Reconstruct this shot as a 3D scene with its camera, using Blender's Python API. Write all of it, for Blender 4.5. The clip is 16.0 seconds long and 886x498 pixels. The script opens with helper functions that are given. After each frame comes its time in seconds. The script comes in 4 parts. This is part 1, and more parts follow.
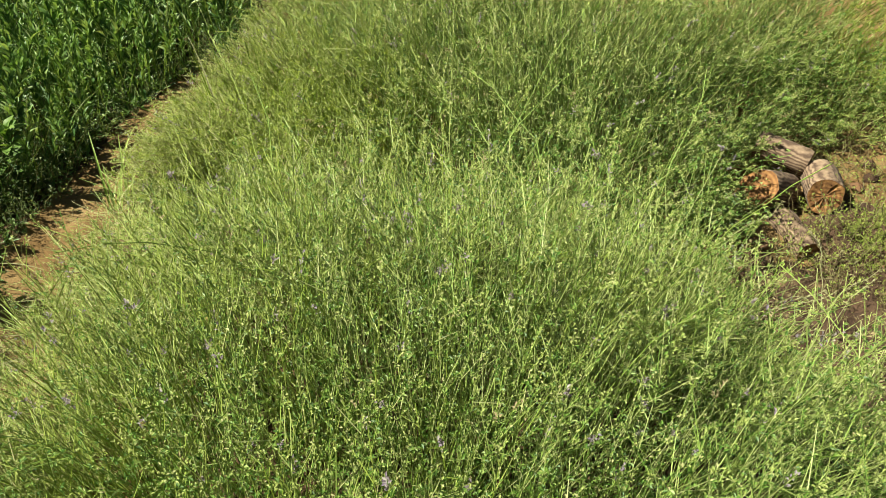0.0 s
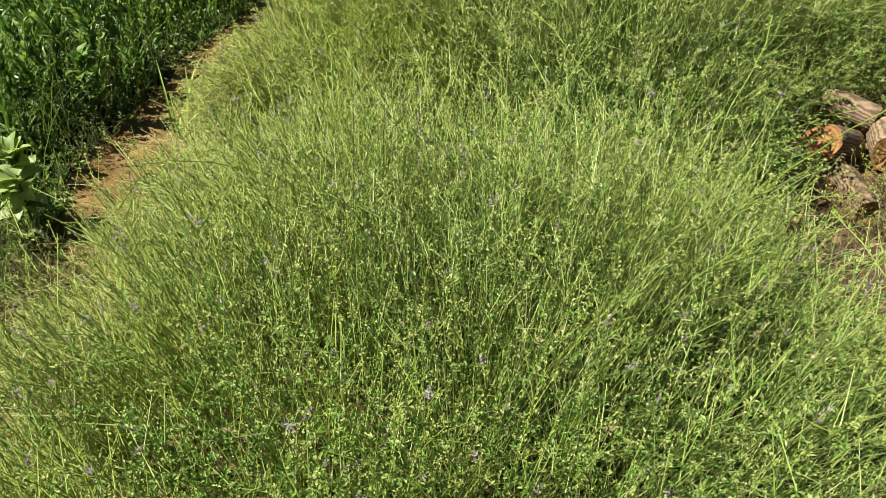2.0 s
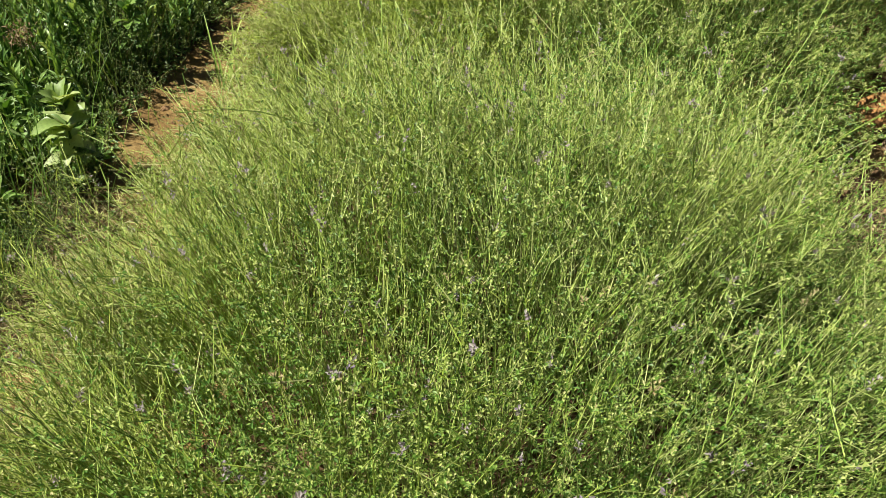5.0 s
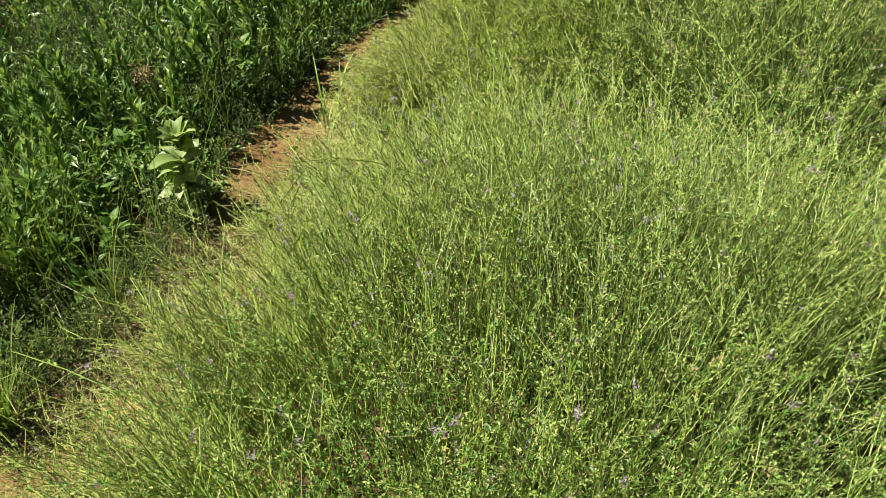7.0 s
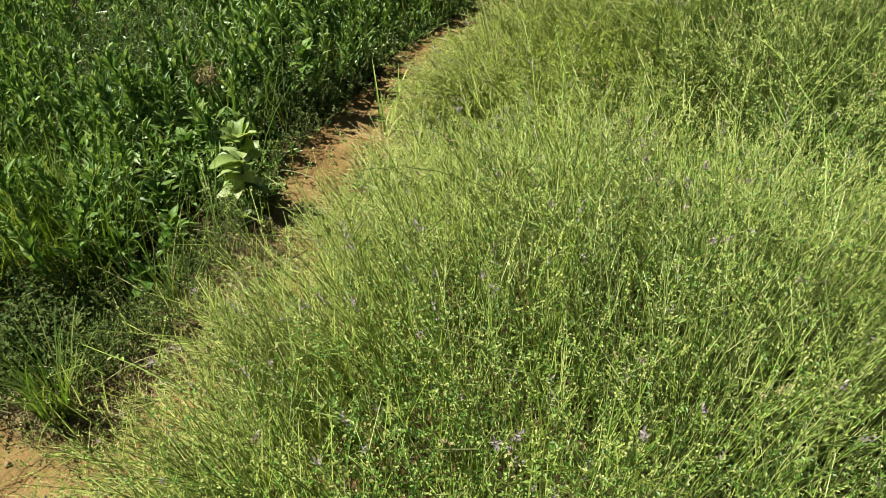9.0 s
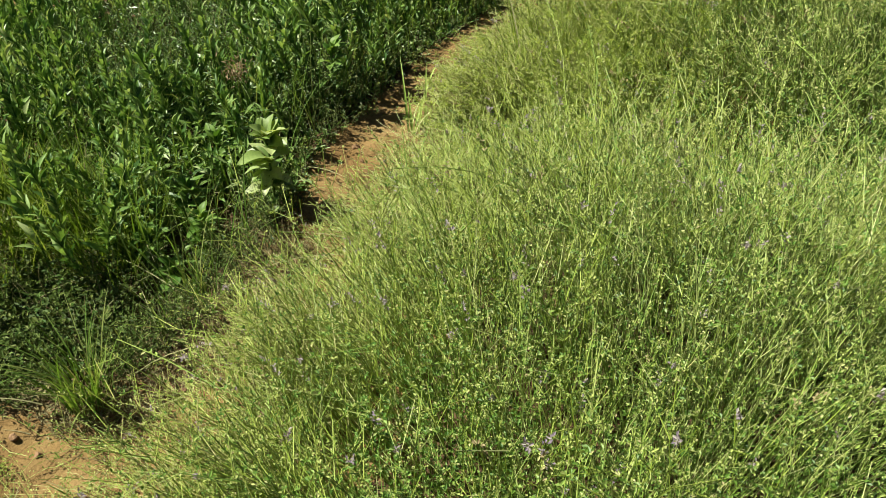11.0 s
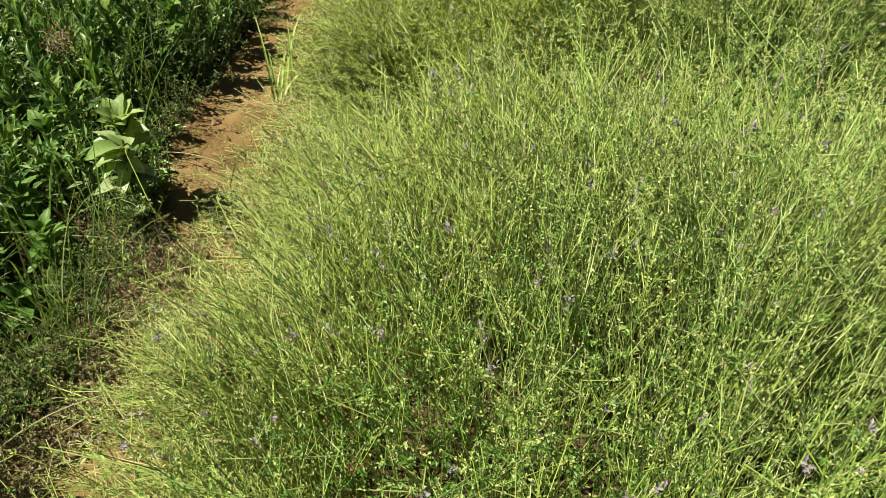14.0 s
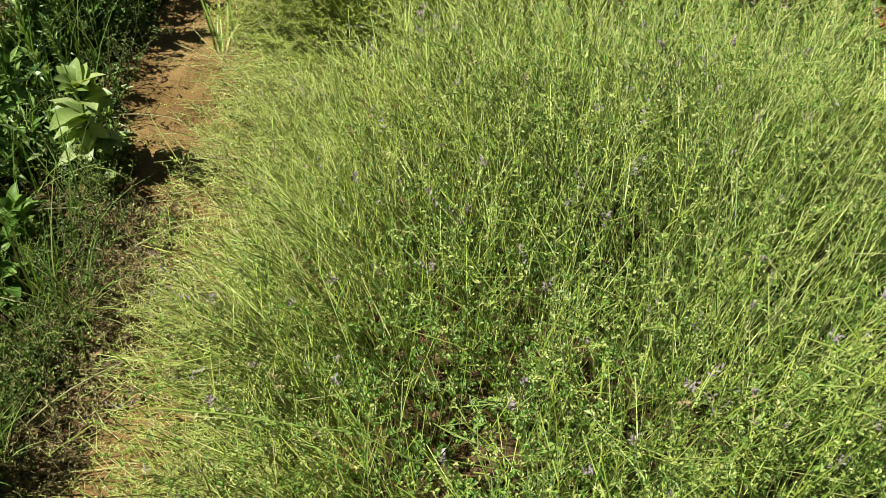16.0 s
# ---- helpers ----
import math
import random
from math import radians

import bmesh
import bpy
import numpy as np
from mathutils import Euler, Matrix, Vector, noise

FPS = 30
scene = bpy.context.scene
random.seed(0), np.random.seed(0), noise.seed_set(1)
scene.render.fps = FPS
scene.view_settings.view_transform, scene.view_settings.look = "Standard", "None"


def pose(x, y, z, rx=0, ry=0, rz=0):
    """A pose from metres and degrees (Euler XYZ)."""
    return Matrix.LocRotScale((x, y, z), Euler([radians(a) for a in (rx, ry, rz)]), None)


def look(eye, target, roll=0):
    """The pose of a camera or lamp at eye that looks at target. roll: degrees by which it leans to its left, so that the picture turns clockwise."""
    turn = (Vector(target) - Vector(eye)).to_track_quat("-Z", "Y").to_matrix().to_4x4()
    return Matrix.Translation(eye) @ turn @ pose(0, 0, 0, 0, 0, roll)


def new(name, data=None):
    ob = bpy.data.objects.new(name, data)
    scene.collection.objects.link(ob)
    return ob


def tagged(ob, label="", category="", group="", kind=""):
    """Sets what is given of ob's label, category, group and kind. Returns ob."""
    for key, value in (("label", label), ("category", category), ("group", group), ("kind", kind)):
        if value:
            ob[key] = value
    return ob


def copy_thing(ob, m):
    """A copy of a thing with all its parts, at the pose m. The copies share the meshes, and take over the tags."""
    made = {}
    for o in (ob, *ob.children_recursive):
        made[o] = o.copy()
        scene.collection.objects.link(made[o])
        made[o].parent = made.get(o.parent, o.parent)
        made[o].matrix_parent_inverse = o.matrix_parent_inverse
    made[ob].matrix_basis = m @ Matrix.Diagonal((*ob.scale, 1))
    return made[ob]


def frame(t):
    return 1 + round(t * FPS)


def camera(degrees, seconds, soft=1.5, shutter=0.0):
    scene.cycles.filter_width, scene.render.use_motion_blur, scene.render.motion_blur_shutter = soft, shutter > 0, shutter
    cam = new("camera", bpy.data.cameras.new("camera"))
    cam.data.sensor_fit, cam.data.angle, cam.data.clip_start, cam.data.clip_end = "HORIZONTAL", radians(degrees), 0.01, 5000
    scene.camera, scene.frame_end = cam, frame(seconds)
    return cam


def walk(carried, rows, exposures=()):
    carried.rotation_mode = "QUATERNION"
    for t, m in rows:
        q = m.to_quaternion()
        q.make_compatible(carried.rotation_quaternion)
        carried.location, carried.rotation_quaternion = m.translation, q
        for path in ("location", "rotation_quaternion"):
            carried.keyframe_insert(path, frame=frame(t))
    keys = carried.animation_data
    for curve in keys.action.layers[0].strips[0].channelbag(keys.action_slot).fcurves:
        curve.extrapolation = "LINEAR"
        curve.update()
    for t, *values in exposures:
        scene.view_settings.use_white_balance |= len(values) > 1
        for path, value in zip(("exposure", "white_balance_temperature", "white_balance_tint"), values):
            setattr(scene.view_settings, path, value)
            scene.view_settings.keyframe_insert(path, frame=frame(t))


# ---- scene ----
cam = camera(56.0, 16.0, soft=0.7)
PATH = [
    (0, (0.180, 1.196, 1.412), (-0.416, 3.163, -0.114), 0.2),
    (0.5, (0.202, 1.197, 1.399), (-0.408, 3.132, -0.161), -0.8),
    (1, (0.211, 1.170, 1.404), (-0.438, 3.067, -0.188), -0.1),
    (1.5, (0.209, 1.148, 1.411), (-0.481, 2.998, -0.219), 0.3),
    (2, (0.201, 1.151, 1.408), (-0.520, 2.976, -0.236), 0.0),
    (2.5, (0.192, 1.142, 1.405), (-0.558, 2.944, -0.250), -0.1),
    (3, (0.187, 1.129, 1.408), (-0.577, 2.908, -0.266), 0.3),
    (3.5, (0.186, 1.110, 1.394), (-0.581, 2.844, -0.325), 0.7),
    (3.7, (0.187, 1.106, 1.394), (-0.582, 2.831, -0.333), 0.8),
    (5.8, (0.187, 1.155, 1.411), (-0.640, 2.858, -0.312), -1.6),
    (6, (0.178, 1.155, 1.416), (-0.677, 2.860, -0.292), -1.7),
    (6.5, (0.159, 1.146, 1.423), (-0.818, 2.830, -0.238), -2.4),
    (7, (0.146, 1.142, 1.428), (-0.893, 2.797, -0.225), -2.5),
    (7.5, (0.127, 1.130, 1.428), (-0.966, 2.756, -0.219), -2.3),
    (8, (0.111, 1.129, 1.431), (-1.027, 2.733, -0.207), -2.5),
    (8.5, (0.108, 1.128, 1.431), (-1.033, 2.734, -0.204), -2.0),
    (8.7, (0.108, 1.125, 1.432), (-1.034, 2.732, -0.201), -2.1),
    (10.8, (0.097, 1.125, 1.434), (-1.060, 2.714, -0.206), -2.6),
    (11, (0.091, 1.117, 1.437), (-1.100, 2.684, -0.201), -2.5),
    (11.5, (0.065, 1.097, 1.435), (-1.161, 2.630, -0.207), -2.0),
    (12, (0.031, 1.074, 1.430), (-1.184, 2.609, -0.219), -0.7),
    (12.5, (-0.012, 1.056, 1.414), (-1.215, 2.587, -0.247), 0.5),
    (13, (-0.076, 1.069, 1.396), (-1.260, 2.604, -0.274), 1.4),
    (13.5, (-0.179, 1.170, 1.349), (-1.160, 2.821, -0.344), 2.3),
    (14, (-0.280, 1.201, 1.329), (-0.883, 2.962, -0.429), 3.2),
    (14.5, (-0.417, 1.138, 1.349), (-0.626, 2.939, -0.458), 3.6),
    (15, (-0.511, 1.082, 1.376), (-0.635, 2.876, -0.445), 3.7),
    (15.5, (-0.470, 1.084, 1.349), (-0.648, 2.834, -0.511), 4.5),
    (16, (-0.452, 1.098, 1.368), (-0.701, 2.813, -0.516), 4.7),
]
walk(cam, [(t, look(eye, aim, roll)) for t, eye, aim, roll in PATH],
     exposures=[(0.0, 1.34), (7.0, 1.35), (12.0, 1.33), (13.5, 1.31), (16.0, 1.16)])

# ---- light ----
SUN_AZ, SUN_EL = radians(198), radians(52)   # where the sun stands, from +x towards +y
SUN_DIR = Vector((math.cos(SUN_AZ) * math.cos(SUN_EL), math.sin(SUN_AZ) * math.cos(SUN_EL), math.sin(SUN_EL)))
world = bpy.data.worlds.new("sky")
scene.world = world
world.use_nodes = True
wn = world.node_tree
sky = wn.nodes.new("ShaderNodeTexSky")
sky.sky_type, sky.sun_disc = "NISHITA", False
sky.sun_elevation, sky.sun_rotation = SUN_EL, math.pi / 2 - SUN_AZ
wn.links.new(sky.outputs[0], wn.nodes["Background"].inputs[0])
wn.nodes["Background"].inputs[1].default_value = 0.018
sun = new("sun", bpy.data.lights.new("sun", "SUN"))
sun.data.energy, sun.data.angle, sun.data.color = 5.0, radians(0.53), (1.0, 0.95, 0.86)
sun.matrix_world = look(SUN_DIR * 20, (0, 0, 0))

# ---- materials ----


def nodes_of(name):
    mat = bpy.data.materials.new(name)
    mat.use_nodes = True
    nt = mat.node_tree
    return mat, nt, nt.nodes["Principled BSDF"], nt.nodes["Material Output"]


def ramp(nt, stops):
    r = nt.nodes.new("ShaderNodeValToRGB")
    while len(r.color_ramp.elements) < len(stops):
        r.color_ramp.elements.new(0.5)
    for e, (p, c) in zip(r.color_ramp.elements, stops):
        e.position, e.color = p, (*c, 1)
    return r


def noise_node(nt, scale, detail=4, rough=0.55):
    n = nt.nodes.new("ShaderNodeTexNoise")
    n.inputs["Scale"].default_value, n.inputs["Detail"].default_value, n.inputs["Roughness"].default_value = scale, detail, rough
    geo = nt.nodes.new("ShaderNodeNewGeometry")
    nt.links.new(geo.outputs["Position"], n.inputs["Vector"])
    return n


def mix(nt, kind, fac, a, b):
    m = nt.nodes.new("ShaderNodeMix")
    m.data_type, m.blend_type = "RGBA", kind
    if isinstance(fac, float):
        m.inputs[0].default_value = fac
    else:
        nt.links.new(fac, m.inputs[0])
    for sock, v in ((m.inputs[6], a), (m.inputs[7], b)):
        if isinstance(v, tuple):
            sock.default_value = (*v, 1)
        else:
            nt.links.new(v, sock)
    return m.outputs[2]


def foliage(name, stops, patch=None, see_through=0.35, rough=0.45, per="island", patch_scale=1.6, gloss=0.4):
    """Leaf or stem: a colour for each piece, drifting in patches over the place, some light let through."""
    mat, nt, bsdf, out = nodes_of(name)
    if per == "island":
        rnd = nt.nodes.new("ShaderNodeNewGeometry").outputs["Random Per Island"]
    else:
        rnd = nt.nodes.new("ShaderNodeObjectInfo").outputs["Random"]
    r = ramp(nt, [(p, (0.48 * c[0], 0.54 * c[1], 0.39 * c[2])) for p, c in stops])
    nt.links.new(rnd, r.inputs[0])
    col = r.outputs[0]
    if patch:
        n = noise_node(nt, patch_scale, 3)
        rr = ramp(nt, [(0.38, (0, 0, 0)), (0.64, (1, 1, 1))])
        nt.links.new(n.outputs[0], rr.inputs[0])
        col = mix(nt, "MULTIPLY", rr.outputs[0], col, patch)
    fine = noise_node(nt, 160, 2)
    fr = ramp(nt, [(0.3, (0.78, 0.8, 0.75)), (0.7, (1.12, 1.1, 1.1))])
    nt.links.new(fine.outputs[0], fr.inputs[0])
    col = mix(nt, "MULTIPLY", 0.8, col, fr.outputs[0])
    nt.links.new(col, bsdf.inputs["Base Color"])
    bsdf.inputs["Roughness"].default_value = rough
    bsdf.inputs["Specular IOR Level"].default_value = gloss * 0.4
    if see_through:
        tr = nt.nodes.new("ShaderNodeBsdfTranslucent")
        warm = mix(nt, "MULTIPLY", 1.0, col, (1.25, 1.2, 0.6))
        nt.links.new(warm, tr.inputs[0])
        ms = nt.nodes.new("ShaderNodeMixShader")
        ms.inputs[0].default_value = see_through
        nt.links.new(bsdf.outputs[0], ms.inputs[1])
        nt.links.new(tr.outputs[0], ms.inputs[2])
        nt.links.new(ms.outputs[0], out.inputs[0])
    return mat


def soil_material(name, stops, stain, bump=0.6, rough=0.95):
    mat, nt, bsdf, out = nodes_of(name)
    n1 = noise_node(nt, 7, 6, 0.6)
    r1 = ramp(nt, [(p, tuple(0.58 * v for v in c)) for p, c in stops])
    nt.links.new(n1.outputs[0], r1.inputs[0])
    n2 = noise_node(nt, 240, 5, 0.7)
    r2 = ramp(nt, [(0.3, (0.72, 0.7, 0.68)), (0.7, (1.15, 1.14, 1.1))])
    nt.links.new(n2.outputs[0], r2.inputs[0])
    col = mix(nt, "MULTIPLY", 0.9, r1.outputs[0], r2.outputs[0])
    n3 = noise_node(nt, 2.3, 4, 0.6)
    r3 = ramp(nt, [(0.5, (0, 0, 0)), (0.68, (1, 1, 1))])
    nt.links.new(n3.outputs[0], r3.inputs[0])
    col = mix(nt, "MULTIPLY", r3.outputs[0], col, stain)
    nt.links.new(col, bsdf.inputs["Base Color"])
    bsdf.inputs["Roughness"].default_value = rough
    bsdf.inputs["Specular IOR Level"].default_value = 0.2
    n4 = noise_node(nt, 55, 8, 0.65)
    b = nt.nodes.new("ShaderNodeBump")
    b.inputs["Strength"].default_value, b.inputs["Distance"].default_value = bump, 0.016
    nt.links.new(n4.outputs[0], b.inputs["Height"])
    nt.links.new(b.outputs[0], bsdf.inputs["Normal"])
    return mat


M_SOIL = soil_material("sandy_soil", [(0.3, (0.22, 0.133, 0.044)), (0.5, (0.315, 0.207, 0.073)), (0.72, (0.42, 0.297, 0.118))], (0.76, 0.69, 0.6))
# darker soil for planted ground: the plants' shade is put into its colour
M_SHADED_SOIL = soil_material("shaded_soil", [(0.3, (0.1, 0.065, 0.03)), (0.5, (0.17, 0.11, 0.05)), (0.72, (0.25, 0.17, 0.08))], (0.8, 0.75, 0.7), 0.9)
M_CLOD = soil_material("dry_clod", [(0.3, (0.26, 0.15, 0.075)), (0.7, (0.5, 0.33, 0.18))], (0.8, 0.7, 0.6))
M_DARK = soil_material("dark_crumbly_soil", [(0.3, (0.09, 0.055, 0.03)), (0.7, (0.22, 0.14, 0.075))], (0.8, 0.75, 0.7), 0.9)
M_STEM = foliage("lucerne_stem", [(0.0, (0.22, 0.32, 0.06)), (0.5, (0.44, 0.53, 0.125)), (0.85, (0.66, 0.7, 0.28)), (1.0, (0.66, 0.57, 0.32))], (0.86, 1.0, 1.05), 0.0, 0.5)
M_TIP = foliage("lucerne_tip", [(0.0, (0.36, 0.5, 0.11)), (0.6, (0.6, 0.68, 0.22)), (1.0, (0.74, 0.7, 0.4))], None, 0.0, 0.5)
M_LEAF = foliage("lucerne_leaf", [(0.0, (0.1, 0.2, 0.035)), (0.5, (0.23, 0.36, 0.07)), (0.85, (0.46, 0.56, 0.16)), (1.0, (0.62, 0.58, 0.28))], (0.84, 1.0, 1.0), 0.22, 0.45, gloss=0.6)
M_DEEP = foliage("green_stem", [(0.0, (0.14, 0.24, 0.05)), (0.6, (0.3, 0.42, 0.09)), (1.0, (0.52, 0.58, 0.2))], None, 0.0, 0.5)
M_PALE = foliage("pale_stem", [(0.0, (0.39, 0.46, 0.14)), (0.6, (0.62, 0.67, 0.28)), (1.0, (0.76, 0.73, 0.42))], None, 0.0, 0.5)
M_GOLD = foliage("olive_leaf", [(0.0, (0.32, 0.42, 0.04)), (0.6, (0.5, 0.57, 0.075)), (1.0, (0.68, 0.68, 0.18))], None, 0.22, 0.42, gloss=0.4)
M_GOLD_STEM = foliage("olive_stem", [(0.0, (0.32, 0.42, 0.055)), (1.0, (0.6, 0.64, 0.2))], None, 0.0, 0.5)
M_EDGE = foliage("half_dry_stem", [(0.0, (0.36, 0.36, 0.1)), (0.6, (0.52, 0.5, 0.19)), (1.0, (0.66, 0.57, 0.33))], None, 0.0, 0.55)
M_POD = foliage("pale_bud", [(0.0, (0.43, 0.5, 0.14)), (0.7, (0.66, 0.69, 0.28)), (0.92, (0.78, 0.73, 0.42)), (1.0, (0.6, 0.47, 0.32))], None, 0.15, 0.6)
M_WITHERED = foliage("withered_flower", [(0.0, (0.4, 0.28, 0.18)), (1.0, (0.66, 0.52, 0.36))], None, 0.1, 0.7)
M_PETAL = foliage("violet_petal", [(0.0, (0.4, 0.29, 0.52)), (0.5, (0.56, 0.43, 0.63)), (1.0, (0.76, 0.64, 0.77))], None, 0.3, 0.6)
LANCE = [(0.0, (0.1, 0.22, 0.07)), (0.45, (0.32, 0.5, 0.16)), (0.85, (0.54, 0.7, 0.3)), (1.0, (0.64, 0.7, 0.4))]
M_LANCE = foliage("lance_leaf", LANCE, None, 0.28, 0.4, "object", gloss=0.65)
M_LANCE_STEM = foliage("lance_stem", [(0.0, (0.1, 0.19, 0.045)), (1.0, (0.17, 0.24, 0.07))], None, 0.0, 0.5, "object")
M_BROAD = foliage("broad_leaf", [(0.0, (0.24, 0.38, 0.11)), (0.5, (0.46, 0.59, 0.22)), (1.0, (0.74, 0.8, 0.44))], None, 0.4, 0.45, "object", gloss=1.0)
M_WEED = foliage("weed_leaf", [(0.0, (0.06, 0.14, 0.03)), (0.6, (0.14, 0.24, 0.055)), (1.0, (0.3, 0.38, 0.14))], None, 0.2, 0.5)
# dark-leaved weed, dimmed further with the bed's deep shade in its colour
M_SHADED_WEED = foliage("shaded_weed_leaf", [(0.0, (0.06, 0.1, 0.022)), (0.6, (0.13, 0.19, 0.04)), (1.0, (0.28, 0.31, 0.11))], None, 0.1, 0.5)
M_WEED_STEM = foliage("weed_stem", [(0.0, (0.12, 0.14, 0.045)), (0.6, (0.2, 0.2, 0.08)), (1.0, (0.34, 0.27, 0.15))], None, 0.0, 0.6)
M_BLADE = foliage("grass_blade", [(0.0, (0.16, 0.3, 0.06)), (0.6, (0.32, 0.46, 0.12)), (1.0, (0.56, 0.58, 0.26))], None, 0.35, 0.45)
M_STRAW = foliage("dry_straw", [(0.0, (0.42, 0.36, 0.22)), (1.0, (0.62, 0.55, 0.38))], None, 0.1, 0.6)
M_RUST = foliage("rusty_seed_head", [(0.0, (0.34, 0.2, 0.15)), (1.0, (0.6, 0.43, 0.34))], None, 0.2, 0.7)
M_MAT = foliage("creeping_leaf", [(0.0, (0.3, 0.36, 0.07)), (1.0, (0.52, 0.54, 0.17))], None, 0.25, 0.55)
M_LITTER = foliage("litter", [(0.0, (0.2, 0.13, 0.07)), (0.6, (0.34, 0.26, 0.15)), (1.0, (0.5, 0.42, 0.28))], None, 0.0, 0.8)

# ---- mesh helpers ----
rng = np.random.default_rng(7)


def fast_mesh(name, chunks, smooth=False):
    """One mesh out of chunks (vertices n x 3, faces m x k, material)."""
    me = bpy.data.meshes.new(name)
    mats, verts, loops, starts, index, off, at = [], [], [], [], [], 0, 0
    for v, f, mat in chunks:
        if mat not in mats:
            mats.append(mat)
        v, f = np.asarray(v, np.float32).reshape(-1, 3), np.asarray(f, np.int32)
        verts.append(v)
        loops.append((f + off).ravel())
        starts.append(at + np.arange(len(f), dtype=np.int32) * f.shape[1])
        index.append(np.full(len(f), mats.index(mat), np.int32))
        off += len(v)
        at += f.size
    verts, loops, starts, index = (np.concatenate(a) for a in (verts, loops, starts, index))
    me.vertices.add(len(verts))
    me.vertices.foreach_set("co", verts.ravel())
    me.loops.add(len(loops))
    me.loops.foreach_set("vertex_index", loops)
    me.polygons.add(len(starts))
    me.polygons.foreach_set("loop_start", starts)
    me.polygons.foreach_set("material_index", index)
    me.polygons.foreach_set("use_smooth", np.full(len(starts), smooth))
    for m in mats:
        me.materials.append(m)
    me.update(calc_edges=True)
    return me


def curves(base, azimuth, tilt0, tilt1, length, k=6):
    """Centre lines of n stalks that start at tilt0 from the vertical and end at tilt1: points n x (k+1) x 3, tangents alike."""
    s = (np.arange(k) + 0.5) / k
    th = tilt0[:, None] + (tilt1 - tilt0)[:, None] * s ** 1.2
    step = np.stack([np.sin(th) * np.cos(azimuth)[:, None], np.sin(th) * np.sin(azimuth)[:, None], np.cos(th)], -1)
    pts = np.concatenate([np.zeros((len(base), 1, 3)), np.cumsum(step * (length / k)[:, None, None], 1)], 1) + base[:, None]
    tan = np.concatenate([step[:, :1], (step[:, 1:] + step[:, :-1]) / 2, step[:, -1:]], 1)
    return pts, tan


def tubes(pts, tan, azimuth, r0, r1, sides=3):
    n, k1 = pts.shape[:2]
    e1 = np.stack([-np.sin(azimuth), np.cos(azimuth), 0 * azimuth], -1)[:, None].repeat(k1, 1)
    e2 = np.cross(tan, e1)
    r = r0[:, None] + (r1 - r0)[:, None] * np.linspace(0, 1, k1)
    a = 2 * np.pi * np.arange(sides) / sides
    ring = pts[:, :, None] + r[:, :, None, None] * (np.cos(a)[:, None] * e1[:, :, None] + np.sin(a)[:, None] * e2[:, :, None])
    i = np.arange(n)[:, None, None] * k1 * sides
    j = np.arange(k1 - 1)[None, :, None] * sides
    c = np.arange(sides)[None, None]
    d = (c + 1) % sides
    f = np.stack([i + j + c, i + j + d, i + j + sides + d, i + j + sides + c], -1).reshape(-1, 4)
    return ring.reshape(-1, 3), f


def ribbons(pts, azimuth, width, fold=0.25):
    """Grass blades: a folded strip of three lines along each centre line, tapering to a point."""
    n, k1 = pts.shape[:2]
    s = np.linspace(0, 1, k1)
    w = width[:, None] * np.clip(np.minimum(0.55 + 2.2 * s, (1 - s) ** 0.7 * 1.25), 0.02, 1)
    e = np.stack([-np.sin(azimuth), np.cos(azimuth), 0 * azimuth], -1)[:, None]
    lift = np.zeros((n, k1, 3))
    lift[..., 2] = w * fold
    v = np.stack([pts - e * w[..., None] / 2 + lift, pts, pts + e * w[..., None] / 2 + lift], 2)
    i = np.arange(n)[:, None, None] * k1 * 3
    j = np.arange(k1 - 1)[None, :, None] * 3
    c = np.arange(2)[None, None]
    f = np.stack([i + j + c, i + j + c + 1, i + j + 3 + c + 1, i + j + 3 + c], -1).reshape(-1, 4)
    return v.reshape(-1, 3), f


def leaflets(at, azimuth, rise, length, width, fold=0.3):
    """Small folded pointed leaves: base, tip and two raised sides each."""
    d = np.stack([np.cos(azimuth) * np.cos(rise), np.sin(azimuth) * np.cos(rise), np.sin(rise)], -1)
    side = np.stack([-np.sin(azimuth), np.cos(azimuth), 0 * azimuth], -1)
    up = np.cross(d, side)
    mid = at + d * (length * 0.55)[:, None]
    out = side * (width / 2)[:, None]
    lift = up * (width * fold)[:, None]
    v = np.stack([at, mid - out + lift, at + d * length[:, None], mid + out + lift], 1)
    i = np.arange(len(at))[:, None] * 4
    f = np.concatenate([i + np.array([0, 1, 2]), i + np.array([0, 2, 3])])
    return v.reshape(-1, 3), f


def on_stalks(pts, tan, which, s):
    """Places along the centre lines of the stalks 'which' at s in 0..1."""
    k = pts.shape[1] - 1
    u = s * k
    j = np.minimum(u.astype(int), k - 1)
    w = (u - j)[:, None]
    return pts[which, j] * (1 - w) + pts[which, j + 1] * w


def part(name, data, parent, label=""):
    ob = new(name, data)
    ob.parent = parent
    return tagged(ob, label) if label else ob


def smooth_step(a, b, x):
    t = np.clip((x - a) / (b - a), 0, 1)
    return t * t * (3 - 2 * t)


def wave(x, y, f, seed):
    """A cheap smooth field between -1 and 1."""
    r = np.random.default_rng(seed)
    out = 0
    for _ in range(5):
        a, p, g = r.uniform(0, 6.28), r.uniform(0, 6.28), f * r.uniform(0.6, 1.6)
        out = out + np.sin(g * (x * np.cos(a) + y * np.sin(a)) + p)
    return out / 5


# ---- ground ----
def path_left(y):
    return np.interp(y, [0.4, 1.25, 1.45, 1.6, 1.9, 2.2, 2.4, 2.6, 3.0, 3.5, 4.1, 6], [-3.5, -1.9, -1.5, -1.28, -1.25, -1.33, -1.41, -1.52, -1.62, -1.67, -1.6, -2.1])


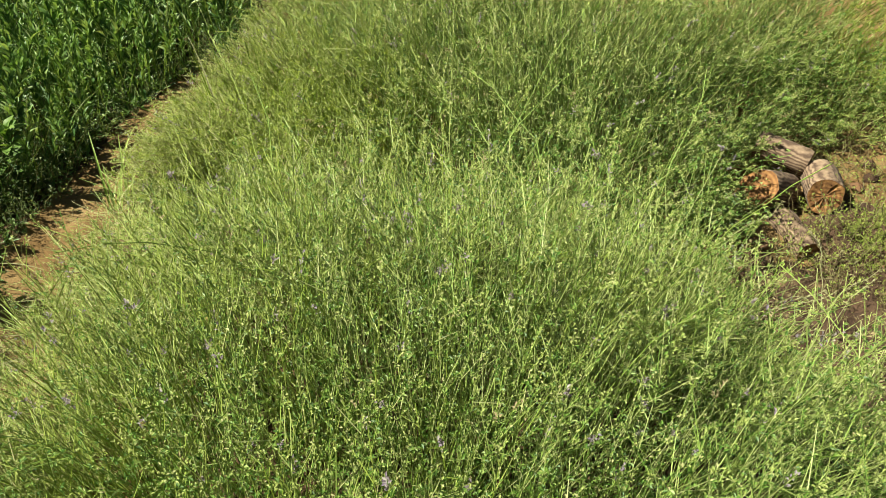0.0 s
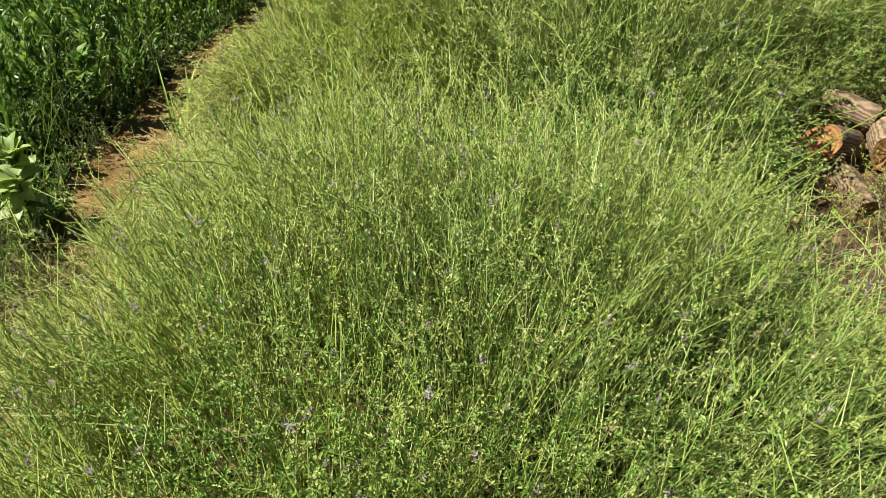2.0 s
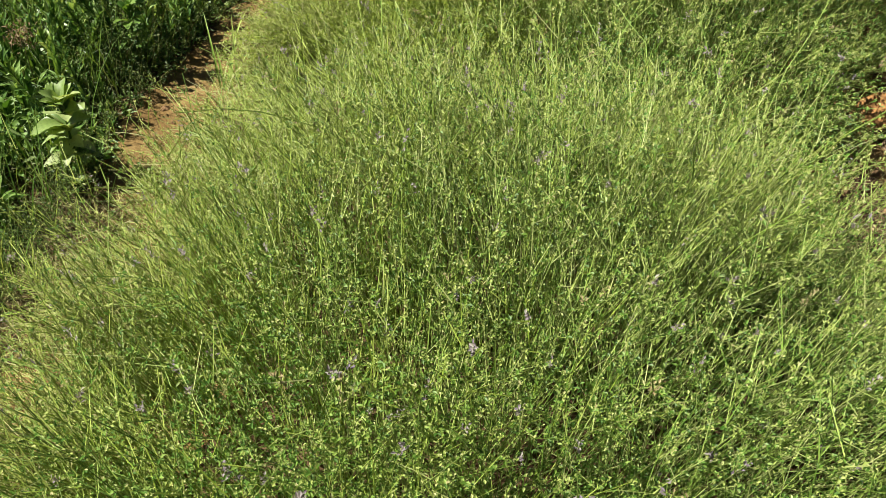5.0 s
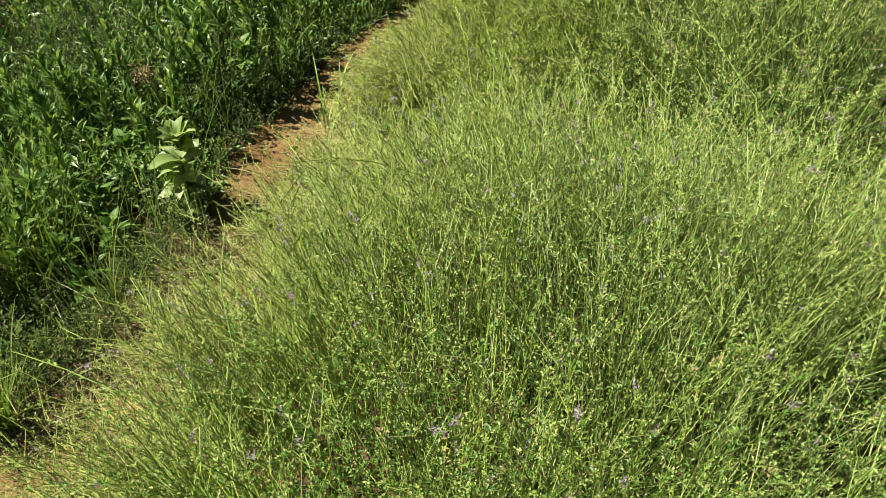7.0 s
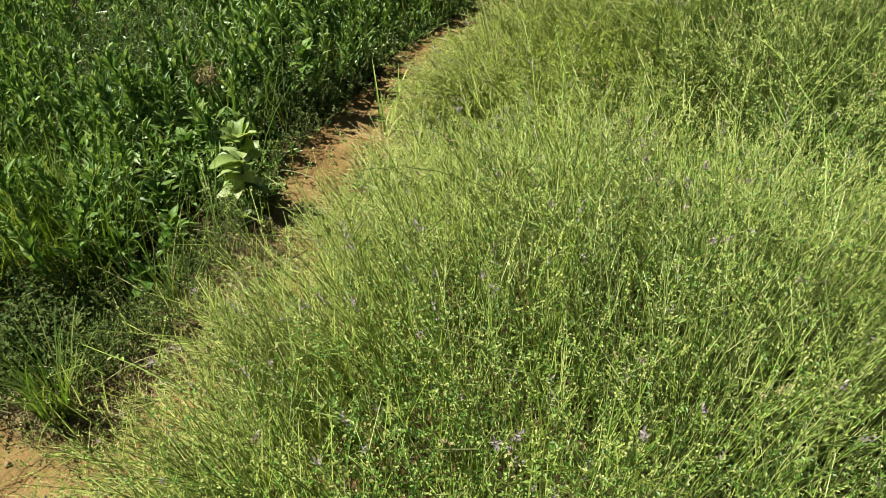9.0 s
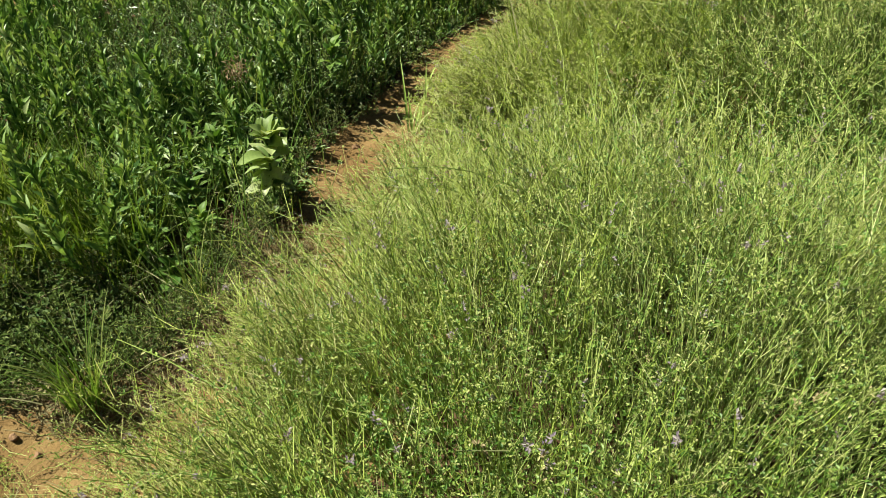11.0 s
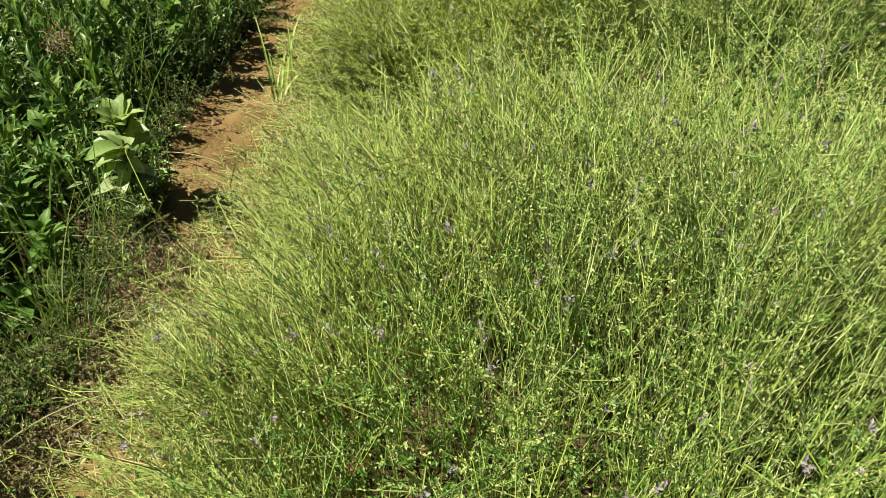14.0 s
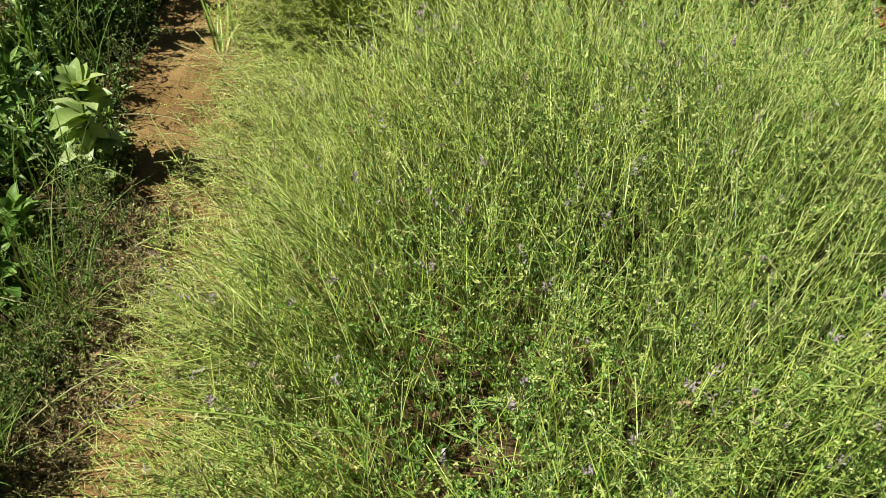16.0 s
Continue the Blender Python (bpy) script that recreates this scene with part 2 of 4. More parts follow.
def stand_left(y):
    return np.interp(y, [0.2, 1.2, 1.55, 1.9, 2.3, 2.7, 3.1, 3.6, 4.5, 6], [-0.36, -0.6, -0.81, -0.94, -1.0, -1.09, -1.25, -1.37, -1.47, -2.0])


def ground_z(x, y):
    x, y = np.asarray(x, float), np.asarray(y, float)
    z = -0.07 * smooth_step(0.0, 0.22, path_left(y) - x)
    z = z - 0.03 * smooth_step(0.0, 0.3, x - stand_left(y))
    near = np.exp(-((x / 6) ** 2 + ((y - 2) / 6) ** 2))
    z = z + near * (0.02 * wave(x, y, 9, 3) + 0.013 * wave(x, y, 31, 4) + 0.007 * wave(x, y, 90, 5))
    hole = np.exp(-(((x - 0.75) / 0.3) ** 2 + ((y - 3.2) / 0.2) ** 2))
    return z - 0.05 * hole


def axis(lo, hi, step, far):
    mid = np.arange(lo, hi + step / 2, step)
    g = step * 1.25 ** np.arange(1, 60)
    out = np.cumsum(g)
    out = out[out < far]
    return np.concatenate([(lo - out)[::-1], mid, hi + out])


gx, gy = axis(-2.1, 1.3, 0.02, 400), axis(1.0, 4.4, 0.02, 400)
GX, GY = np.meshgrid(gx, gy)
idx = np.arange(GX.size).reshape(GX.shape)
gv = np.stack([GX, GY, ground_z(GX, GY)], -1).reshape(-1, 3)
gf = np.stack([idx[:-1, :-1], idx[:-1, 1:], idx[1:, 1:], idx[1:, :-1]], -1).reshape(-1, 4)
# faces under the bed and the stand get the soil colour darkened as shade
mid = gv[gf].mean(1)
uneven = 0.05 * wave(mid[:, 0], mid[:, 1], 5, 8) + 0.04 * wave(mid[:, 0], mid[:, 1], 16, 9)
shaded = (mid[:, 0] < path_left(mid[:, 1]) - 0.03 + 0.05 * wave(mid[:, 0], mid[:, 1], 14, 6)) & (mid[:, 1] > 1.5 + uneven) & (mid[:, 1] < 4.75 + uneven) & (mid[:, 0] > -3.5 + uneven)
shaded |= (mid[:, 0] > stand_left(mid[:, 1]) + 0.25 + 0.06 * wave(mid[:, 0], mid[:, 1], 14, 7)) & (mid[:, 0] < 1.4) & (mid[:, 1] > 1.0) & (mid[:, 1] < 3.05)
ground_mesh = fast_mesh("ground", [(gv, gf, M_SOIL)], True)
ground_mesh.materials.append(M_SHADED_SOIL)
ground_mesh.polygons.foreach_set("material_index", shaded.astype(np.int32))
ground = new("ground", ground_mesh)
tagged(ground, "bare orange sandy soil, dry and uneven, with a narrow footpath", "soil", kind="structure")


# ---- lucerne stand ----
def stand_edge(x, y):
    """How far inside the stand a place lies, from its left edge and from the clearing."""
    dl = x - stand_left(y) + 0.06 * wave(x, y, 6, 11)
    rc = np.sqrt(((x - 0.96) / 0.66) ** 2 + ((y - 3.35) / np.where(y > 3.35, 0.84, 1.0)) ** 2)
    return dl, (rc - 0.86) * 0.55


def in_golden(x, y):
    """The olive-yellow clumps, at the path and behind the clearing."""
    a = ((x + 0.98) / 0.42) ** 2 + ((y - 3.2) / 0.4) ** 2
    b = ((x - 1.35) / 0.75) ** 2 + ((y - 4.6) / 0.55) ** 2
    return np.minimum(a, b) < 1 + 0.3 * wave(x, y, 8, 61)


def shoots(b, t, spread, length, rise):
    """Short side branches from the places b: each leaves its stem's direction t by the angle spread and turns upwards."""
    q = rng.normal(0, 1, t.shape)
    q = q - (q * t).sum(1, keepdims=True) * t
    q = q / np.linalg.norm(q, axis=1, keepdims=True)
    d = t * np.cos(spread)[:, None] + q * np.sin(spread)[:, None]
    d[:, 2] += rise
    d = d / np.linalg.norm(d, axis=1, keepdims=True)
    pts = np.stack([b, b + d * length[:, None]], 1)
    return pts, np.stack([d, d], 1), np.arctan2(d[:, 1], d[:, 0])


def trefoils(at, length):
    """Three oval leaflets at each place, spread like clover."""
    m = len(at)
    az, rise = rng.uniform(0, 6.283, m), rng.uniform(-0.15, 0.95, m)
    out = []
    for turn in (-1.0, 0.0, 1.0):
        a = az + turn * rng.uniform(0.7, 1.3, m)
        ln = length * rng.uniform(0.75, 1.15, m)
        out.append(leaflets(at + rng.normal(0, 0.0012, (m, 3)), a, rise + rng.normal(0, 0.25, m), ln, ln * rng.uniform(0.36, 0.56, m)))
    return out


def heads(tips, dirs, count, size, long):
    """Tight little clusters of buds along the last bit of each shoot."""
    w = np.repeat(np.arange(len(tips)), count)
    at = tips[w] - dirs[w] * rng.uniform(0, long, len(w))[:, None] + rng.normal(0, 0.0016, (len(w), 3))
    ln = size * rng.uniform(0.7, 1.2, len(w))
    return leaflets(at, rng.uniform(0, 6.283, len(w)), rng.uniform(0.0, 1.2, len(w)), ln, ln * rng.uniform(0.42, 0.6, len(w)))


def lucerne(crowns, xlo, xhi, ylo, yhi, k, fine, golden=False, stems=11, side=6):
    m_stem, m_leaf = (M_GOLD_STEM, M_GOLD) if golden else (M_STEM, M_LEAF)
    # each crown sends up a sheaf of stems
    cx, cy = rng.uniform(xlo, xhi, crowns), rng.uniform(ylo, yhi, crowns)
    gap = wave(cx, cy, 15, 31) + 0.5 * wave(cx, cy, 34, 32)
    open_ = np.interp(cy, [1.2, 2.0, 2.3, 5], [1.0, 0.85, 0.35, 0.3])
    open_ = open_ * np.where((cx > -0.1) & (cy < 2.0), 1.8, 1.0)
    stay = rng.uniform(-1.0, 0.6, crowns) < (3.0 * gap + 0.05) * open_ + 0.6
    cx, cy = cx[stay], cy[stay]
    crowns = len(cx)
    n = crowns * stems
    c_tall = rng.uniform(0.8, 1.06, crowns)
    of = np.repeat(np.arange(crowns), stems)
    ox, oy = rng.normal(0, 0.02, n), rng.normal(0, 0.02, n)
    x, y, sheaf = cx[of] + ox, cy[of] + oy, c_tall[of]
    dl, dc = stand_edge(x, y)
    keep = (dl > 0) & (dc > 0) & (in_golden(x, y) == golden)
    rough = 0.25 * wave(x, y, 3, 71) + 0.12 * wave(x, y, 11, 72)
    keep &= (x + rough < 1.45 + 0.85 * smooth_step(3.4, 4.1, y)) & (y + rough > 1.0) & (y - rough < 5.1)
    trench = (y - np.interp(x, [-1.0, -0.5, 0.0, 0.4, 2.0], [2.8, 3.0, 3.08, 3.12, 3.4]) - 0.03 * wave(x, y, 9, 33)) / 0.105
    dip = np.exp(-(trench ** 2)) * np.interp(x, [-1.1, -0.8, -0.6, -0.4, -0.2, 0.1, 0.5, 0.9], [0.8, 0.9, 0.3, 0.4, 0.2, 0.35, 0.45, 0.2])
    keep &= rng.uniform(0, 1, n) > dip * 1.1
    keep &= (x < 0.1) | (y > 1.8) | (rng.uniform(0, 1, n) < 0.66)
    keep &= (x < 0.35) | (y < 2.3) | (y > 2.9) | (rng.uniform(0, 1, n) < 0.6)
    low = np.ones(n)
    for px, py, pr in ((-0.9, 2.82, 0.12), (0.25, 3.06, 0.08), (-0.42, 3.08, 0.06)):   # dark pockets between the mounds
        keep &= rng.uniform(0, 1, n) > 1.25 * np.exp(-((x - px) ** 2 + (y - py) ** 2) / pr ** 2)
        low = low * (1 - 0.35 * np.exp(-((x - px - 0.05) / 0.15) ** 2 - ((y - py + 0.2) / 0.14) ** 2))
    x, y, dl, dc, dip, trench, ox, oy, sheaf = (a[keep] for a in (x, y, dl, dc, dip, trench, ox, oy, sheaf * low))
    n = len(x)
    base = np.stack([x, y, ground_z(x, y) - 0.01], -1)
    # lean: away from the middle of each mound, and hard over at the edges
    mid = np.where(y < 3.0, 1.95, 3.9)
    vx = np.where(x > -0.12, 0.75, 0.5) * (x + 0.12) - 1.15 * np.exp(-np.maximum(dl, 0) / 0.19)
    vy = 0.3 * (y - mid) * (1 - dip)
    rc = np.hypot(x - 0.95, y - 3.35) + 1e-6
    vx = vx + 0.8 * np.exp(-np.maximum(dc, 0) / 0.16) * (0.95 - x) / rc
    vy = vy + 0.8 * np.exp(-np.maximum(dc, 0) / 0.16) * (3.35 - y) / rc
    vx = vx + 0.24 * wave(x, y, 6, 41) + 7 * ox + rng.normal(0, 0.2, n)
    vy = vy + 0.24 * wave(x, y, 6, 42) + 7 * oy + rng.normal(0, 0.2, n)
    az, lean = np.arctan2(vy, vx), np.hypot(vx, vy)
    tilt0 = np.clip(lean * 0.45, 0, 0.9)
    tilt1 = np.clip(lean * 1.25 + rng.normal(0, 0.2, n), 0.0, 1.62)
    r1 = np.hypot((x - 0.05) * 0.95, y - 1.75)
    tall = np.where(trench < 0, 0.74 * (1 - 0.42 * smooth_step(0.45, 1.1, r1)), 0.56 * (1 - 0.25 * smooth_step(0.5, 1.2, np.hypot(x + 0.15, y - 4.0)))) + 0.05 * wave(x, y, 5, 51) - 0.2 * dip
    tall = tall * (1 + 0.13 * wave(x, y, 24, 52))
    under = rng.uniform(0, 1, n) < 0.15   # short leafy growth below the flowering tops
    length = tall * sheaf * np.where(under, rng.uniform(0.35, 0.7, n), rng.uniform(np.interp(y, [1.6, 2.3], [0.8, 0.9]), 1.05, n))
    length = length * (0.55 + 0.45 * smooth_step(0, 0.35, dl)) * (0.3 + 0.7 * smooth_step(0, 0.45, dc))
    pts, tan = curves(base, az, tilt0, tilt1, length, k)
    pts = pts + np.concatenate([np.zeros((n, 1, 3)), np.cumsum(rng.normal(0, 0.011, (n, k, 3)), 1)], 1)
    pts[..., 2] = np.maximum(pts[..., 2], ground_z(pts[..., 0], pts[..., 1]) + 0.006)
    tan = np.concatenate([pts[:, 1:] - pts[:, :-1], pts[:, -1:] - pts[:, -2:-1]], 1)
    tan = tan / (np.linalg.norm(tan, axis=2, keepdims=True) + 1e-9)
    dry = dl < 0.22 * rng.uniform(0.1, 1.6, n)
    chunks = []
    olive = ~dry & (dl < rng.uniform(0, 1.1, n))
    leafy = (0.2 + 0.8 * smooth_step(0.25, 0.9, dl)) * np.interp(y, [1.2, 1.8, 2.4, 5], [1.0, 0.85, 0.45, 0.2])   # the flank over the path is mostly bare stems
    pale = ~dry & ~olive & (rng.uniform(0, 1, n) < np.interp(y, [1.6, 2.1, 2.8, 3.1, 5], [0.05, 0.6, 0.6, 0.45, 0.45]))
    deep = ~dry & ~olive & ~pale & (rng.uniform(0, 1, n) < np.interp(y, [1.5, 2.1], [0.75, 0.0]) * np.interp(x, [-0.5, 0.2], [0.6, 1.0]))
    if golden:
        leafy, pale, deep = np.full(n, 0.4), np.zeros(n, bool), np.zeros(n, bool)
    plain = ~(dry | olive | pale | deep)
    for g, mat in ((plain, m_stem), (deep, M_DEEP), (pale, M_PALE), (olive, M_GOLD_STEM), (dry, M_EDGE)):
        chunks.append((*tubes(pts[g], tan[g], az[g], np.full(g.sum(), 0.0011) * fine, np.full(g.sum(), 0.0005) * fine), mat))
    # side shoots
    which = np.repeat(np.arange(n), side)
    s = 0.4 + 0.59 * rng.uniform(0, 1, len(which)) ** np.interp(y[which], [1.6, 2.3], [0.75, 0.45])
    b = on_stalks(pts, tan, which, s)
    t = tan[which, np.minimum((s * k).astype(int), k)]
    ln = rng.uniform(0.025, 0.085, len(which)) * np.clip(length[which] / 0.5, 0.5, 1.1)
    spts, stan, saz = shoots(b, t, rng.uniform(0.35, 1.15, len(which)), ln, 0.2)
    for g, mat in ((plain[which], m_stem), (deep[which], M_DEEP), (pale[which], M_PALE), (olive[which], M_GOLD_STEM), (dry[which], M_EDGE)):
        chunks.append((*tubes(spts[g], stan[g], saz[g], np.full(g.sum(), 0.0008) * fine, np.full(g.sum(), 0.0005) * fine), mat))
    # trefoils on stems and shoots
    node = np.repeat(np.arange(n), 5)
    node = node[rng.uniform(0, 1, len(node)) < leafy[node]]
    s = 0.3 + 0.65 * rng.uniform(0, 1, len(node))
    for v, f in trefoils(on_stalks(pts, tan, node, s), fine * (0.0125 - 0.005 * s)):
        chunks.append((v, f, m_leaf))
    node = np.repeat(np.arange(len(spts)), 2)
    node = node[rng.uniform(0, 1, len(node)) < leafy[which[node]]]
    s = rng.uniform(0.25, 0.95, len(node))
    for v, f in trefoils(spts[node, 0] * (1 - s)[:, None] + spts[node, 1] * s[:, None], fine * rng.uniform(0.0055, 0.0095, len(node))):
        chunks.append((v, f, m_leaf))
    # pale bud clusters at the ends
    top = ~under
    bloom = top & (rng.uniform(0, 1, n) < 0.06)
    withered = top & ~bloom & (rng.uniform(0, 1, n) < 0.025)
    crest = top & ~bloom & ~withered & (y > 1.95)
    front = top & ~bloom & ~withered & (y <= 1.95)
    for g, mat, grow, many in ((crest, M_POD, 1.1, 13), (front, M_POD, 0.95, 8), (bloom, M_PETAL, 1.25, 11), (withered, M_WITHERED, 1.4, 12)):
        chunks.append((*heads(pts[g, -1], tan[g, -1], many, 0.006 * grow * fine, 0.036), mat))
    budded = top[which] & (rng.uniform(0, 1, len(which)) < 0.35 + 0.35 * leafy[which])
    chunks.append((*heads(spts[budded, -1], stan[budded, -1], 4, 0.0054 * fine, 0.01), M_POD))
    return chunks, pts


def understory(n):
    """Low leafy shoots that fill the stand under its flowering tops."""
    x, y = rng.uniform(-1.5, 1.45, n), rng.uniform(0.9, 4.6, n)
    dl, dc = stand_edge(x, y)
    rough = 0.25 * wave(x, y, 3, 71) + 0.12 * wave(x, y, 11, 72)
    gap = wave(x, y, 15, 31) + 0.5 * wave(x, y, 34, 32)
    keep = (rng.uniform(-1, 0.6, n) < 3 * gap + 0.8) | (y > 2.0) | (x < 0.0)
    keep &= (dl > 0.2) & (dc > 0.05) & (x + rough < 1.45) & (y + rough > 1.0)
    x, y, dl, gap = x[keep], y[keep], dl[keep], gap[keep]
    n = len(x)
    base = np.stack([x, y, ground_z(x, y) - 0.01], -1)
    az = rng.uniform(0, 6.283, n)
    t0 = np.abs(rng.normal(0, 0.3, n))
    tall = rng.uniform(0.12, 0.4, n) * np.where(y < 2.2, np.clip(0.7 + gap, 0.3, 1), 1) * (0.4 + 0.6 * smooth_step(0, 0.5, dl))
    pts, tan = curves(base, az, t0, t0 + rng.uniform(0, 0.7, n), tall, 2)
    chunks = [(*tubes(pts, tan, az, np.full(n, 0.0011), np.full(n, 0.0006)), M_STEM)]
    node = np.repeat(np.arange(n), 6)
    s = rng.uniform(0.3, 1.0, len(node))
    for v, f in trefoils(on_stalks(pts, tan, node, s) + rng.normal(0, 0.012, (len(node), 3)), rng.uniform(0.010, 0.017, len(node))):
        chunks.append((v, f, M_LEAF))
    return chunks


near_chunks, near_pts = lucerne(1330, -1.5, 1.5, 0.85, 3.0, 6, 1.0)
far_chunks, _ = lucerne(1250, -1.8, 2.1, 3.0, 4.9, 4, 1.35, stems=10, side=4)
gold_chunks, _ = lucerne(300, -1.5, -0.4, 2.75, 3.7, 5, 1.1, True, stems=13, side=5)
back_chunks, _ = lucerne(190, 0.5, 2.0, 3.95, 4.9, 4, 1.4, True, stems=10, side=5)
near_chunks += understory(9000)
stand = new("lucerne_stand", fast_mesh("lucerne_stand", near_chunks + far_chunks + gold_chunks + back_chunks))
tagged(stand, "dense knee-high flowering lucerne, yellow-green, leaning over the footpath", "lucerne", kind="stuff")


# ---- flower heads of the lucerne ----
def flower_mesh(seed):
    r = np.random.default_rng(seed)
    m = 16
    h = r.uniform(0, 0.018, m)
    at = np.stack([r.normal(0, 0.0025, m), r.normal(0, 0.0025, m), h], -1)
    ln = r.uniform(0.006, 0.0105, m)
    return fast_mesh("flower_head", [(*leaflets(at, r.uniform(0, 6.283, m), r.uniform(0.1, 1.1, m), ln, ln * 0.5), M_PETAL)])


flowers = [flower_mesh(s) for s in (1, 2, 3)]
tips = near_pts[near_pts[:, -1, 1] < 2.9][:, -1]
tips = tips[tips[:, 2] > 0.3]
for i in np.random.default_rng(12).choice(len(tips), 240, replace=False):
    f = part("flower_head", flowers[i % 3], stand)
    f.location = tips[i] - np.array([0, 0, 0.006])
    f.rotation_euler = (random.uniform(-0.6, 0.6), random.uniform(-0.6, 0.6), random.uniform(0, 6.28))
    f.scale = [random.uniform(0.5, 0.95)] * 3


# ---- leafy plants of the left-hand bed ----
def leaf_mesh(name, length, width, curl, fold, mat, belly=0.45, segments=6, wavy=0.0, cols=(-1.0, -0.5, 0.0, 0.5, 1.0)):
    """A pointed leaf along +y from its stalk at the origin, folded along the midrib and curling down."""
    s = np.linspace(0, 1, segments + 1)
    w = width / 2 * np.sin(np.pi * s ** (math.log(0.5) / math.log(belly))) ** 0.85 + 0.0012
    w[-1] = 0.0004
    y = length * s
    z = -curl * length * s ** 2 + 0.12 * length * np.sin(np.pi * s)
    ruffle = wavy * width * np.sin(s * 14)
    lines, width_n = [], len(cols)
    for u in cols:
        lines.append(np.stack([u * w, y, z + fold * abs(u) ** 1.3 * w + ruffle * u * u], -1))
    v = np.stack(lines, 1).reshape(-1, 3)
    j = np.arange(segments)[:, None] * width_n
    c = np.arange(width_n - 1)[None]
    f = np.stack([j + c, j + c + 1, j + c + width_n + 1, j + c + width_n], -1).reshape(-1, 4)
    return fast_mesh(name, [(v, f, mat)], True)


def stem_mesh(name, height, bend, radius, mat, k=5, az=0.0):
    p, t = curves(np.zeros((1, 3)), np.array([az]), np.array([0.05]), np.array([bend]), np.array([height]), k)
    v, f = tubes(p, t, np.array([az]), np.array([radius]), np.array([radius * 0.5]), 5)
    return fast_mesh(name, [(v, f, mat)], True), p


LEAVES = [leaf_mesh("leaf", ln, ln * wd, cu, 0.45, M_LANCE, segments=5, cols=(-1.0, 0.0, 1.0)) for ln, wd, cu in ((0.066, 0.2, 0.05), (0.082, 0.17, 0.1), (0.058, 0.23, 0.0), (0.074, 0.19, 0.16))]


FAR_LEAVES = [leaf_mesh("leaf", ln, ln * wd, cu, 0.45, M_LANCE, segments=3, cols=(-1.0, 0.0, 1.0)) for ln, wd, cu in ((0.066, 0.2, 0.05), (0.082, 0.17, 0.1), (0.058, 0.23, 0.0), (0.074, 0.19, 0.16))]


def leafy_plant(height, count, seed, single):
    """An upright weed with lance-shaped leaves all round its stem."""
    r = random.Random(seed)
    root = new("leafy_plant")
    mesh, p = stem_mesh("stem", height, r.uniform(0.05, 0.35), 0.0028, M_LANCE_STEM, az=r.uniform(0, 6))
    part("stem", mesh, root)
    chunks = []
    for i in range(count):
        s = 0.32 + 0.68 * (i / (count - 1)) ** 0.85
        at = on_stalks(p, None, np.array([0]), np.array([s]))[0]
        size = (1.15 - 0.5 * s) * r.uniform(0.8, 1.2)
        rise = 48 + 32 * s + r.uniform(-14, 14)
        m = Matrix.Translation(at) @ pose(0, 0, 0, 0, 0, i * 137.5 + r.uniform(-25, 25)) @ pose(0, 0, 0, rise, r.uniform(-25, 25), 0) @ Matrix.Scale(size, 4)
        mesh = (FAR_LEAVES if single else LEAVES)[r.randrange(4)]
        if single:
            co = np.empty(len(mesh.vertices) * 3, np.float32)
            mesh.vertices.foreach_get("co", co)
            co = co.reshape(-1, 3) @ np.array(m.to_3x3()).T + np.array(m.translation)
            f = np.array([q.vertices[:] for q in mesh.polygons])
            chunks.append((co, f, M_LANCE_FAR))
        else:
            part("leaf", mesh, root).matrix_basis = m
    if single:
        part("foliage", fast_mesh("foliage", chunks, True), root)
    return tagged(root, "upright dark green weed with lance-shaped leaves in the bed", "plant", "leafy weeds in the bed")


M_LANCE_FAR = foliage("lance_leaf_far", LANCE, None, 0.28, 0.4, "island", gloss=0.65)
near_plants = [leafy_plant(h, c, 20 + i, False) for i, (h, c) in enumerate(((0.33, 33), (0.4, 37), (0.28, 30), (0.36, 35)))]
far_plants = [leafy_plant(h, c, 40 + i, True) for i, (h, c) in enumerate(((0.37, 34), (0.43, 36), (0.33, 32), (0.4, 35)))]


def bed_spots(seed, count, xlo, xhi, ylo, yhi, apart, margin):
    r, out = random.Random(seed), []
    for _ in range(count * 30):
        x, y = r.uniform(xlo, xhi), r.uniform(ylo, yhi)
        if x > path_left(y) - margin or any((x - a) ** 2 + (y - b) ** 2 < apart ** 2 for a, b in out):
            continue
        out.append((x, y))
        if len(out) == count:
            break
    return out


